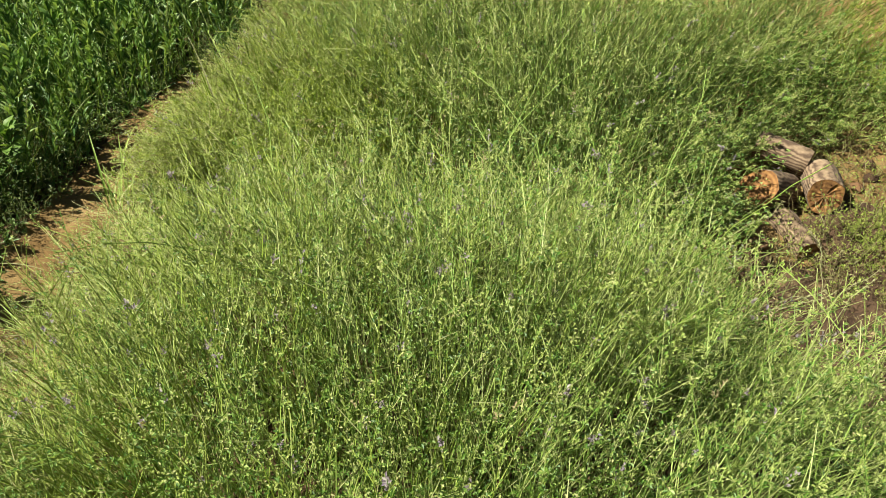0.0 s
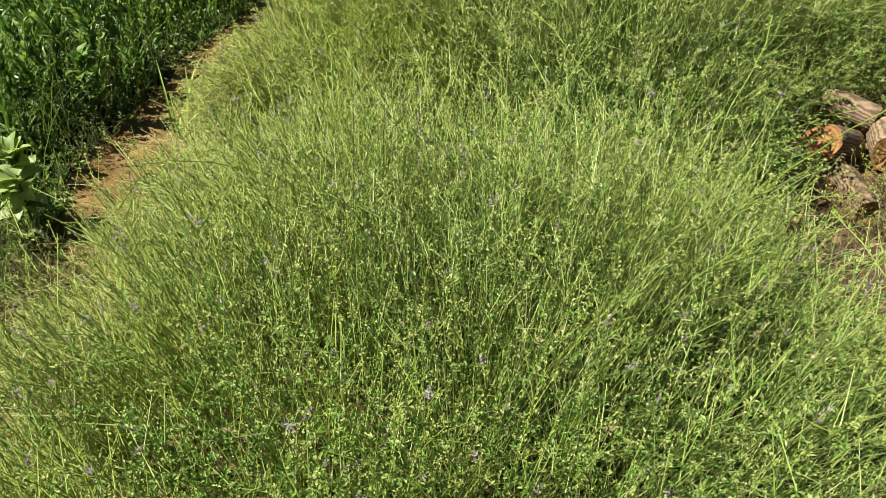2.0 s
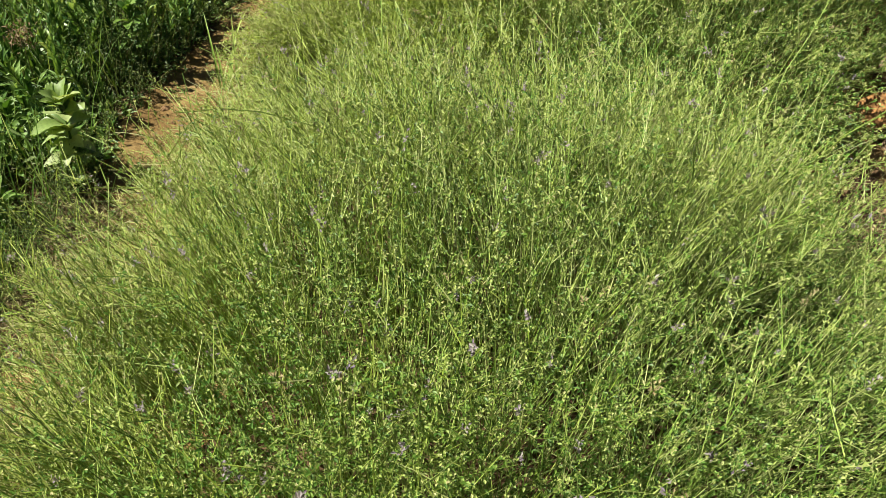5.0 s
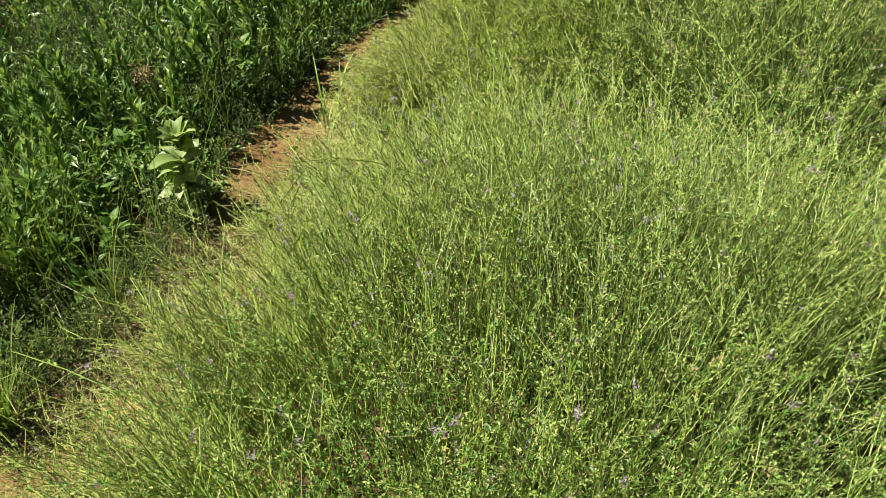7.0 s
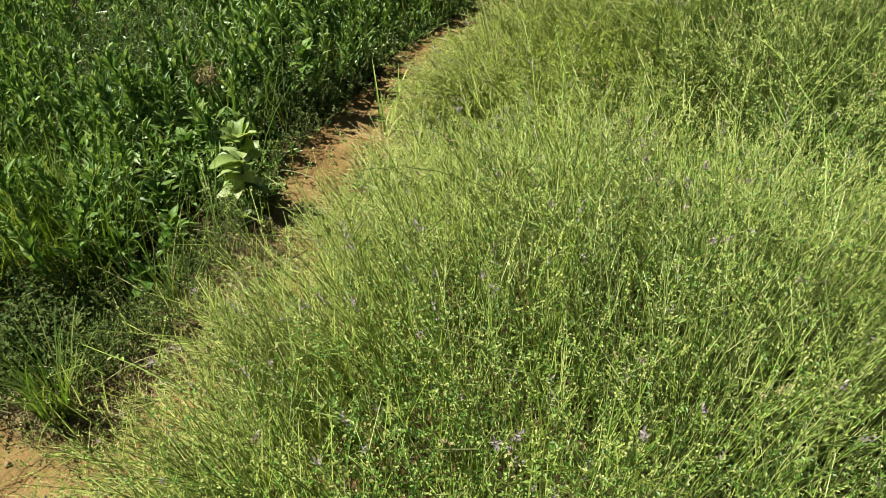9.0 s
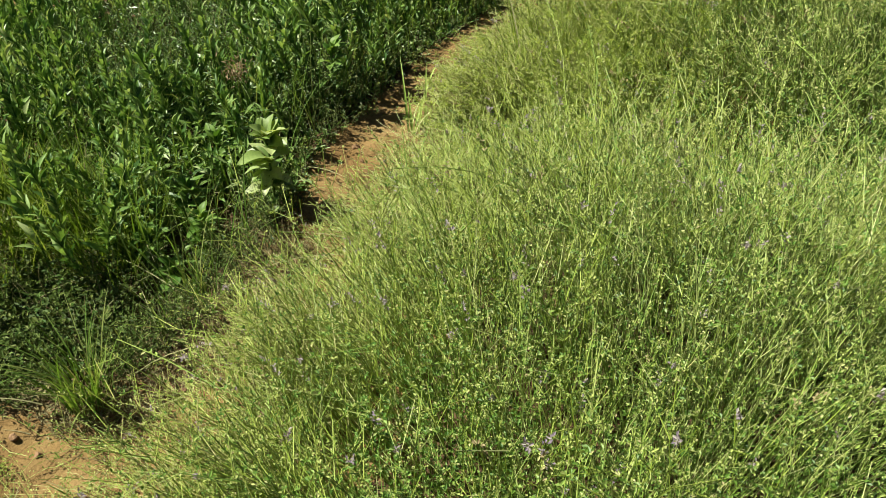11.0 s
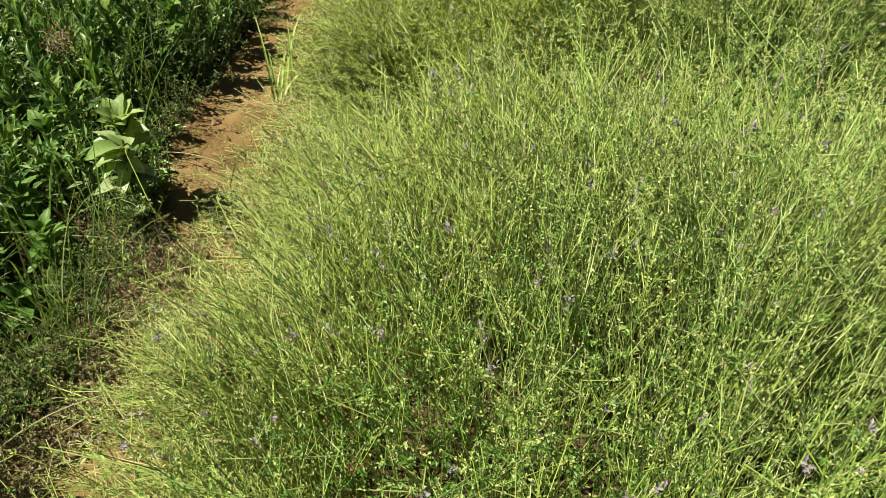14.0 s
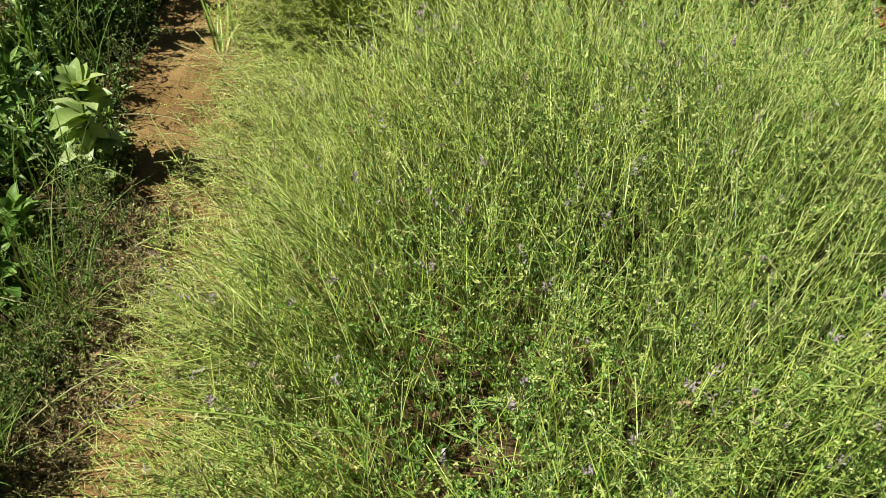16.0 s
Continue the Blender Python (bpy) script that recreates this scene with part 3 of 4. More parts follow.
rest = []
placed = {"n": 0, "f": 0}
r = random.Random(3)
for x, y in bed_spots(9, 1350, -3.9, -1.2, 1.8, 4.7, 0.05, 0.01):
    if abs(y - 3.3 + 0.35 * float(wave(x, y, 3, 73))) > 1.5 or x < -3.6 + 0.3 * float(wave(x, y, 4, 74)) or (x + 1.56) ** 2 + (y - 2.38) ** 2 < 0.2 ** 2 or (y < 2.15 and r.random() < 0.5) or (x + 2.35) ** 2 + (y - 2.75) ** 2 < 0.3 ** 2:
        continue
    clump = float(wave(x, y, 8, 75))
    if clump < -0.42 or (x > -1.64 and y < 2.28):
        continue
    near = x > -2.3 and y < 3.3 and placed["n"] < 130
    key, sources = ("n", near_plants) if near else ("f", far_plants)
    src = sources[placed[key] % 4]
    lean = pose(x, y, float(ground_z(x, y)) - 0.005, r.gauss(0, 9), r.gauss(4, 9), r.uniform(0, 360))
    edge = min(1.0, (0.75 if y < 2.6 else 0.7) + 1.1 * float(path_left(y) - x))
    if -1.8 < x < -1.36 and 2.1 < y < 2.55:
        edge *= 0.5
    lean = lean @ Matrix.Scale(edge * r.uniform(0.78, 1.12) * (0.98 + 0.3 * clump), 4)
    if not near and placed["f"] >= 150:
        for o in far_plants[placed["f"] % 4].children:
            co = np.empty(len(o.data.vertices) * 3, np.float32)
            o.data.vertices.foreach_get("co", co)
            m = np.array(lean)
            rest.append((co.reshape(-1, 3) @ m[:3, :3].T + m[:3, 3], np.array([q.vertices[:] for q in o.data.polygons]), o.data.materials[0]))
    elif placed[key] < 4:
        src.matrix_basis = lean
    else:
        copy_thing(src, lean).scale = lean.to_scale()
    placed[key] += 1
tagged(new("far_leafy_plants", fast_mesh("far_leafy_plants", rest, True)), "dense dark green lance-leaved weeds at the back of the bed", "plants", kind="stuff")


# ---- the pale broad-leaved plant at the path ----
def broad_plant(x, y, height, count, size, seed, mat, label):
    """A rosette of ovate leaves up a stem, the youngest upright at the top."""
    root = new("broad_leaved_plant")
    root.location = (x, y, float(ground_z(x, y)) - 0.005)
    mesh, p = stem_mesh("stem", height, 0.12, 0.005, M_LANCE_STEM)
    part("stem", mesh, root)
    r = random.Random(seed)
    kinds = [leaf_mesh("leaf", ln, ln * wd, cu, 0.3, mat, 0.46, 8, 0.03) for ln, wd, cu in ((0.086, 0.48, 0.08), (0.094, 0.44, 0.15), (0.076, 0.5, 0.03))]
    for i in range(count):
        u = i / (count - 1)
        s, rise, grow = (0.35 + 0.8 * u, 4, 1.05) if u < 0.3 else (0.55 + 0.45 * u, 24, 1.1) if u < 0.62 else (0.82 + 0.18 * u, 50, 0.95)
        at = on_stalks(p, None, np.array([0]), np.array([min(max(s + r.uniform(-0.12, 0.12), 0.2), 1.0)]))[0]
        turn = pose(0, 0, 0, 0, 0, i * 137.5 + r.uniform(-30, 30)) @ pose(0, 0, 0, rise + r.uniform(-16, 20), r.uniform(-20, 20), 0)
        part("leaf", kinds[i % 3], root).matrix_basis = Matrix.Translation(at) @ turn @ Matrix.Scale(size * grow * r.uniform(0.8, 1.15), 4)
    return tagged(root, label, "plant", "broad-leaved plants in the bed")


M_ROSETTE = foliage("rosette_leaf", [(0.0, (0.12, 0.25, 0.05)), (0.6, (0.22, 0.37, 0.09)), (1.0, (0.34, 0.48, 0.14))], None, 0.3, 0.48, "object")
broad_plant(-1.475, 2.385, 0.24, 54, 0.86, 14, M_BROAD, "pale yellow-green broad-leaved plant at the edge of the footpath")
for n, (x, y, h) in enumerate(((-1.66, 2.22, 0.17), (-1.7, 2.9, 0.24), (-1.55, 2.17, 0.14), (-1.62, 2.05, 0.13), (-1.5, 2.02, 0.1), (-1.72, 2.4, 0.22))):
    broad_plant(x, y, h, 22, 0.66, 90 + n, M_ROSETTE, "green rosette plant with ovate leaves among the weeds")


def seedling(x, y):
    root = new("seedling")
    root.location = (x, y, float(ground_z(x, y)) - 0.003)
    mesh, p = stem_mesh("stem", 0.055, 0.2, 0.0018, M_LANCE_STEM)
    part("stem", mesh, root)
    kind = leaf_mesh("leaf", 0.042, 0.036, 0.1, 0.15, M_BROAD, 0.52, 6)
    for i in range(5):
        at = on_stalks(p, None, np.array([0]), np.array([0.5 + 0.12 * i]))[0]
        part("leaf", kind, root).matrix_basis = Matrix.Translation(at) @ pose(0, 0, 0, 0, 0, 60 + i * 140) @ pose(0, 0, 0, 25 + 6 * i, 0, 0)
    return tagged(root, "small seedling with round pale leaves beside the path", "seedling")


seedling(-1.5, 2.13)
seedling(-1.4, 2.3)


# ---- grasses ----
def blades(x, y, n, spread, tall, width, seed, lean=0.5, droop=1.5, mat=None, aim=None):
    q = np.random.default_rng(seed)
    a = q.uniform(0, 6.283, n)
    rad = spread * np.sqrt(q.uniform(0, 1, n))
    bx, by = x + rad * np.cos(a), y + rad * np.sin(a)
    base = np.stack([bx, by, ground_z(bx, by) - 0.006], -1)
    az = a + q.normal(0, 0.7, n) if aim is None else aim + q.normal(0, 0.6, n)
    t0 = np.abs(q.normal(0.15, lean * 0.4, n))
    t1 = t0 + q.uniform(0.15, droop, n)
    pts, tan = curves(base, az, t0, t1, tall * q.uniform(0.5, 1.1, n), 7)
    pts[..., 2] = np.maximum(pts[..., 2], ground_z(pts[..., 0], pts[..., 1]) + 0.003)
    return (*ribbons(pts, az, width * q.uniform(0.6, 1.2, n)), mat or M_BLADE)


def grass_tuft(x, y, n, spread, tall, width, seed, label, green=None, **how):
    root = new("grass_tuft")
    root.location = (x, y, float(ground_z(x, y)))
    for name, count, mat, s in (("green_foliage", n, green, seed), ("dry_foliage", max(2, n // 14), M_STRAW, seed + 1)):
        v, f, m = blades(x, y, count, spread, tall, width, s, mat=mat, **how)
        tagged(part(name, fast_mesh(name, [(v - np.array(root.location), f, m)]), root), kind="stuff")
    return tagged(root, label, "grass", "grass tufts beside the path")


M_YELLOW = foliage("yellowing_blade", [(0.0, (0.18, 0.3, 0.035)), (0.6, (0.35, 0.48, 0.075)), (1.0, (0.56, 0.6, 0.21))], None, 0.35, 0.45)
YELLOW = "tall tuft of yellowing grass in the bed"
GREEN = "bushy tuft of green grass with a few dry blades"
grass_tuft(-1.3, 1.62, 110, 0.05, 0.25, 0.0045, 61, GREEN, lean=0.4, droop=1.2)
grass_tuft(-1.3, 1.98, 45, 0.03, 0.18, 0.004, 62, GREEN)
grass_tuft(-1.55, 1.5, 40, 0.04, 0.13, 0.006, 63, GREEN)
for n, (x, y, h) in enumerate(((-1.4, 1.78, 0.16), (-1.37, 1.9, 0.15), (-1.45, 2.04, 0.19))):
    grass_tuft(x, y, 36, 0.05, h, 0.004, 170 + 2 * n, "low green grass tuft in the shade of the bed", lean=0.7, droop=1.3)
for n, (x, y, h) in enumerate(((-1.93, 1.76, 0.3), (-2.03, 1.6, 0.31), (-2.1, 1.84, 0.31), (-2.28, 1.68, 0.32), (-2.5, 1.85, 0.33), (-2.22, 2.04, 0.32), (-1.84, 1.96, 0.28), (-2.45, 1.5, 0.32), (-2.0, 2.0, 0.3))):
    grass_tuft(x, y, 240, 0.13, h, 0.0042, 64 + 2 * n, YELLOW, M_YELLOW, lean=0.6, droop=1.3)
for n, (x, y, h) in enumerate(((-1.72, 2.06, 0.27), (-1.8, 2.16, 0.3), (-1.66, 1.96, 0.22))):
    grass_tuft(x, y, 120, 0.09, h, 0.0045, 290 + 2 * n, "pale green seeding grass among the weeds", M_YELLOW, lean=0.7, droop=1.4)
grass_tuft(-1.98, 2.24, 120, 0.12, 0.34, 0.0045, 265, GREEN, droop=1.1)
grass_tuft(-2.6, 2.4, 120, 0.16, 0.44, 0.0045, 268, GREEN)
grass_tuft(-1.95, 2.7, 60, 0.12, 0.44, 0.0045, 269, GREEN)
grass_tuft(-2.85, 2.1, 240, 0.2, 0.46, 0.0045, 278, GREEN, droop=1.1)
grass_tuft(-1.37, 2.93, 9, 0.03, 0.3, 0.009, 71, "few long arching pale grass blades over the path", M_TIP, lean=1.3, droop=2.2, aim=1.6)
grass_tuft(-1.06, 3.2, 60, 0.14, 0.48, 0.006, 72, "tall yellow-green grass at the edge of the lucerne", M_YELLOW, lean=0.6, droop=1.2)
grass_tuft(-1.1, 3.55, 60, 0.18, 0.48, 0.006, 73, "tall yellow-green grass at the edge of the lucerne", M_YELLOW, lean=0.6, droop=1.2)
for n, (x, y) in enumerate(((-1.12, 1.45), (-1.0, 1.58), (-1.22, 1.36), (-0.92, 1.42))):
    grass_tuft(x, y, 8, 0.015, 0.075, 0.0026, 80 + n, "small half-dry grass tuft on bare soil", lean=1.2)


# ---- long stalks standing out of the lucerne ----
def long_stalk(x, y, az, length, t0, t1, mat, label):
    base = np.array([[x, y, float(ground_z(x, y))]])
    p, t = curves(base, np.array([az]), np.array([t0]), np.array([t1]), np.array([length]), 12)
    v, f = tubes(p, t, np.array([az]), np.array([0.0015]), np.array([0.0008]), 5)
    p = p + np.concatenate([np.zeros((1, 1, 3)), np.cumsum(np.random.default_rng(int(length * 9999)).normal(0, 0.006, (1, 12, 3)), 1)], 1)
    v, f = tubes(p, t, np.array([az]), np.array([0.0015]), np.array([0.0008]), 5)
    m = 26
    q = np.random.default_rng(int(abs(x * 917 + y * 613)))
    at = on_stalks(p, t, np.zeros(m, int), q.uniform(0.72, 1, m))
    ln = q.uniform(0.006, 0.011, m)
    heads = leaflets(at, az + q.normal(0, 0.7, m), q.uniform(0, 0.9, m), ln, ln * 0.4)
    return tagged(new("long_stalk", fast_mesh("long_stalk", [(v, f, mat), (*heads, mat)], True)), label, "stalk", "long stalks in the lucerne")


r = random.Random(8)
for _ in range(14):
    x, y = r.uniform(-0.6, 0.9), r.uniform(1.4, 3.0)
    long_stalk(x, y, r.uniform(0, 6.28), r.uniform(0.75, 1.0), r.uniform(0.05, 0.25), r.uniform(0.6, 1.7), M_STEM, "long bent green stalk rising out of the lucerne")

for _ in range(14):
    long_stalk(r.uniform(0.25, 0.65), r.uniform(2.4, 3.0), r.gauss(-0.3, 0.9), r.uniform(0.3, 0.5), r.uniform(0.1, 0.5), r.uniform(0.5, 1.3), M_STRAW, "dry pale seed stalk beside the clearing")

# ---- dry straws lying in the bed's edge ----
def dry_straw(x, y, z, az, length, rise):
    base = np.array([[x, y, float(ground_z(x, y)) + z]])
    p, t = curves(base, np.array([az]), np.array([math.pi / 2 - rise]), np.array([math.pi / 2 + 0.05]), np.array([length]), 6)
    p[..., 2] = np.maximum(p[..., 2], ground_z(p[..., 0], p[..., 1]) + 0.003)
    v, f = tubes(p, t, np.array([az]), np.array([0.0017]), np.array([0.0009]), 5)
    return tagged(new("dry_straw", fast_mesh("dry_straw", [(v, f, M_STRAW)], True)), "bleached dry straw caught in the weeds", "straw", "dry straws at the bed's edge")


for x, y, az, ln, rise in ((-1.6, 1.62, 0.3, 0.3, 0.5), (-1.75, 1.7, 0.9, 0.26, 0.7), (-1.5, 1.95, -0.5, 0.36, 0.35), (-1.62, 1.98, -0.45, 0.4, 0.45), (-1.7, 1.6, 2.4, 0.2, 0.8), (-1.55, 1.75, 1.4, 0.24, 0.6)):
    dry_straw(x, y, 0.02, az, ln, rise)
r = random.Random(31)
for _ in range(24):
    y = r.uniform(1.5, 2.6)
    dry_straw(float(path_left(y)) - r.uniform(-0.06, 0.5), y, 0.0, r.choice((0, math.pi)) + r.gauss(0.2, 0.6), r.uniform(0.14, 0.34), r.uniform(0.1, 0.8))


# ---- rusty seed head ----
def seed_head(x, y, z):
    root = new("dry_seed_head")
    root.location = (x, y, float(ground_z(x, y)) - 0.003)
    h = z - root.location.z
    mesh, p = stem_mesh("stem", h, 0.1, 0.002, M_WEED_STEM)
    part("stem", mesh, root)
    q = np.random.default_rng(5)
    m = 150
    at = p[0, -1] + q.normal(0, 1, (m, 3)) * np.array([0.019, 0.019, 0.022])
    ln = q.uniform(0.012, 0.022, m)
    part("head", fast_mesh("head", [(*leaflets(at, q.uniform(0, 6.28, m), q.uniform(0, 1.3, m), ln, ln * 0.3), M_RUST)]), root, "pinkish brown withered flower plume")["kind"] = "stuff"
    return tagged(root, "withered brown seed head on a thin stem in the bed", "seed head")


seed_head(-1.775, 2.56, 0.275)


# ---- fine weeds, mats and litter ----
def weeds(n, spots, tall, seed, lean, leaves, mats, leaf=1.0):
    q = np.random.default_rng(seed)
    x, y = spots(q, n)
    n = len(x)
    base = np.stack([x, y, ground_z(x, y) - 0.005], -1)
    az = q.uniform(0, 6.283, n)
    t0, t1 = np.abs(q.normal(0.3, lean, n)), np.abs(q.normal(0.6, lean, n))
    pts, tan = curves(base, az, t0, t1, tall * q.uniform(0.4, 1.1, n), 5)
    pts[:, 1:] += np.cumsum(q.normal(0, 0.006, (n, 5, 3)), 1)
    pts[..., 2] = np.maximum(pts[..., 2], ground_z(pts[..., 0], pts[..., 1]) + 0.003)
    chunks = [(*tubes(pts, tan, az, np.full(n, 0.0012), np.full(n, 0.0005)), mats[0])]
    m = n * leaves
    which = np.repeat(np.arange(n), leaves)
    at = on_stalks(pts, tan, which, q.uniform(0.2, 1, m)) + q.normal(0, 0.003, (m, 3))
    ln = leaf * q.uniform(0.006, 0.014, m)
    chunks.append((*leaflets(at, q.uniform(0, 6.283, m), q.uniform(-0.2, 1, m), ln, ln * q.uniform(0.3, 0.55, m)), mats[1]))
    return chunks


def bed(q, n):
    y = q.uniform(1.75, 4.8, n)
    x = path_left(y) - np.abs(q.normal(0, 0.85, n)) + 0.03
    return np.maximum(x, -3.5 + 0.3 * q.uniform(-1, 1, n)), y


def bed_front(q, n):
    y = q.uniform(1.42, 2.2, n)
    x = path_left(y) - np.abs(q.normal(0, 0.45, n)) - 0.02
    return x, y


def path_rim(q, n):
    y = q.uniform(1.5, 4.0, n)
    x = path_left(y) + q.normal(-0.02, 0.05, n)
    k = q.uniform(-1, 1, n) < wave(x, y, 9, 77)
    return x[k], y[k]




def weed_patch(cx, cy, rx, ry):
    def spots(q, n):
        a, d = q.uniform(0, 6.283, n), np.sqrt(q.uniform(0, 1, n))
        return cx + rx * d * np.cos(a), cy + ry * d * np.sin(a)
    return spots


def low_front(q, n):
    a, d = q.uniform(0, 6.283, n), np.sqrt(q.uniform(0, 1, n))
    return -1.58 + 0.2 * d * np.cos(a), 1.53 + 0.1 * d * np.sin(a)


def bank_debris(q, n):
    y = q.uniform(1.5, 2.3, n)
    return path_left(y) + q.uniform(-0.06, 0.12, n), y


def bank_foot(q, n):
    y = q.uniform(1.55, 4.2, n)
    return path_left(y) - np.abs(q.normal(0, 0.13, n)) + 0.01, y


tagged(new("feathery_weeds", fast_mesh("feathery_weeds", weeds(420, weed_patch(-2.35, 2.75, 0.34, 0.32), 0.42, 105, 0.22, 26, (M_WEED_STEM, M_WEED)) + weeds(260, weed_patch(-1.8, 2.88, 0.14, 0.18), 0.3, 106, 0.3, 24, (M_WEED_STEM, M_WEED)))), "bushy fine-leaved grey-green weeds among broader plants", "weeds", kind="stuff")
tagged(new("bank_weeds", fast_mesh("bank_weeds", weeds(900, bank_debris, 0.08, 119, 0.8, 4, (M_LITTER, M_LITTER)) + weeds(90, weed_patch(-1.42, 2.2, 0.07, 0.16), 0.16, 113, 0.45, 14, (M_WEED_STEM, M_SHADED_WEED)) + weeds(140, weed_patch(-1.33, 1.82, 0.07, 0.14), 0.13, 114, 0.5, 12, (M_WEED_STEM, M_SHADED_WEED)) + weeds(520, bank_foot, 0.13, 107, 0.5, 18, (M_WEED_STEM, M_SHADED_WEED)))), "low dark tangled weeds at the foot of the bed", "weeds", kind="stuff")
tagged(new("bed_weeds", fast_mesh("bed_weeds", weeds(1100, bed, 0.2, 101, 0.25, 14, (M_WEED_STEM, M_SHADED_WEED)) + weeds(70, bed_front, 0.17, 102, 0.5, 12, (M_WEED_STEM, M_WEED)) + weeds(420, weed_patch(-1.66, 1.72, 0.24, 0.19), 0.16, 117, 0.6, 16, (M_WEED_STEM, M_SHADED_WEED), leaf=1.7) + weeds(160, weed_patch(-1.64, 1.72, 0.24, 0.19), 0.2, 118, 0.6, 9, (M_LITTER, M_WEED), leaf=1.5) + weeds(160, low_front, 0.12, 112, 0.6, 14, (M_WEED_STEM, M_SHADED_WEED)))), "tangled fine-leaved dark green weeds in the bed", "weeds", kind="stuff")
tagged(new("clearing_weeds", fast_mesh("clearing_weeds", weeds(900, weed_patch(0.8, 3.0, 0.42, 0.42), 0.13, 108, 0.7, 5, (M_LITTER, M_LITTER)) + weeds(700, weed_patch(0.95, 3.85, 0.45, 0.5), 0.12, 109, 0.8, 8, (M_LITTER, M_MAT)) + weeds(420, weed_patch(0.8, 3.36, 0.26, 0.2), 0.16, 115, 0.6, 6, (M_LITTER, M_MAT)) + weeds(260, weed_patch(0.85, 3.45, 0.12, 0.12), 0.09, 110, 0.6, 12, (M_MAT, M_MAT)))), "withered tangled stalks and sparse weeds in the clearing", "weeds", kind="stuff")
tagged(new("rim_weeds", fast_mesh("rim_weeds", weeds(220, path_rim, 0.11, 103, 0.6, 9, (M_WEED_STEM, M_MAT)))), "thin creeping half-dry weeds along the footpath", "weeds", kind="stuff")


def bed_floor(n, seed):
    """Dark narrow leaves of low growth that close the bed between the taller stems."""
    q = np.random.default_rng(seed)
    y = q.uniform(1.95, 4.7, n)
    x = path_left(y) - np.abs(q.normal(0, 0.95, n)) * smooth_step(1.8, 2.5, y) - 0.02
    at = np.stack([x, y, ground_z(x, y) + q.uniform(0.01, 0.2, n) * smooth_step(0, 0.3, path_left(y) - x)], -1)
    at = at[(wave(x, y, 8, 75) > -0.5 + 0.3 * q.uniform(-1, 1, n)) & ((x < -1.66) | (y > 2.35)) & (x > -3.55)]
    n = len(at)
    ln = q.uniform(0.03, 0.06, n)
    return [(*leaflets(at, q.uniform(0, 6.283, n), q.uniform(-0.2, 1.2, n), ln, ln * q.uniform(0.2, 0.34, n)), M_LANCE_FAR)]


tagged(new("bed_undergrowth", fast_mesh("bed_undergrowth", bed_floor(22000, 116))), "dense low green leaves covering the soil of the bed", "plants", kind="stuff")


def grass_spots(n, seed):
    q = np.random.default_rng(seed)
    x, y = bed(q, n)
    inside = (y > 1.9) & (x > -3.5)
    x, y = x[inside] - 0.08, y[inside]
    n = len(x)
    base = np.stack([x, y, ground_z(x, y) - 0.005], -1)
    az = q.uniform(0, 6.283, n)
    t0 = np.abs(q.normal(0.1, 0.2, n))
    pts, tan = curves(base, az, t0, t0 + q.uniform(0.1, 1.2, n), q.uniform(0.18, 0.42, n), 5)
    return (*ribbons(pts, az, q.uniform(0.0025, 0.005, n)), M_BLADE)


tagged(new("bed_grass", fast_mesh("bed_grass", [grass_spots(2000, 111)])), "thin grass blades scattered among the weeds", "grass", kind="stuff")


def edge_mat(n, seed, mat):
    """Stalks pressed flat along the stand's edge, winding over one another."""
    q = np.random.default_rng(seed)
    y = q.uniform(1.2, 3.6, n)
    x = stand_left(y) + q.uniform(-0.03, 0.24, n) + 0.05 * wave(y, y, 9, 66)
    base = np.stack([x, y, ground_z(x, y) + q.uniform(0, 0.05, n)], -1)
    az = math.pi + q.normal(0.15, 0.75, n)
    pts, tan = curves(base, az, q.uniform(0.9, 1.3, n), q.uniform(1.3, 1.9, n), q.uniform(0.07, 0.22, n), 6)
    pts[:, 1:] += np.cumsum(q.normal(0, 0.009, (n, 6, 3)), 1)
    pts[..., 2] = np.maximum(pts[..., 2], ground_z(pts[..., 0], pts[..., 1]) + 0.004)
    which = np.repeat(np.arange(n), 6)
    at = on_stalks(pts, tan, which, q.uniform(0.2, 1, len(which))) + q.normal(0, 0.003, (len(which), 3))
    ln = q.uniform(0.005, 0.011, len(at))
    return [(*tubes(pts, tan, az, np.full(n, 0.0011), np.full(n, 0.0006)), mat), (*leaflets(at, q.uniform(0, 6.28, len(at)), q.uniform(-0.2, 1, len(at)), ln, ln * 0.4), M_POD)]


tagged(new("flattened_stalks", fast_mesh("flattened_stalks", edge_mat(2600, 131, M_GOLD_STEM) + edge_mat(80, 132, M_STRAW))), "pale half-dry lucerne stalks lying over the footpath's edge", "stalks", kind="stuff")


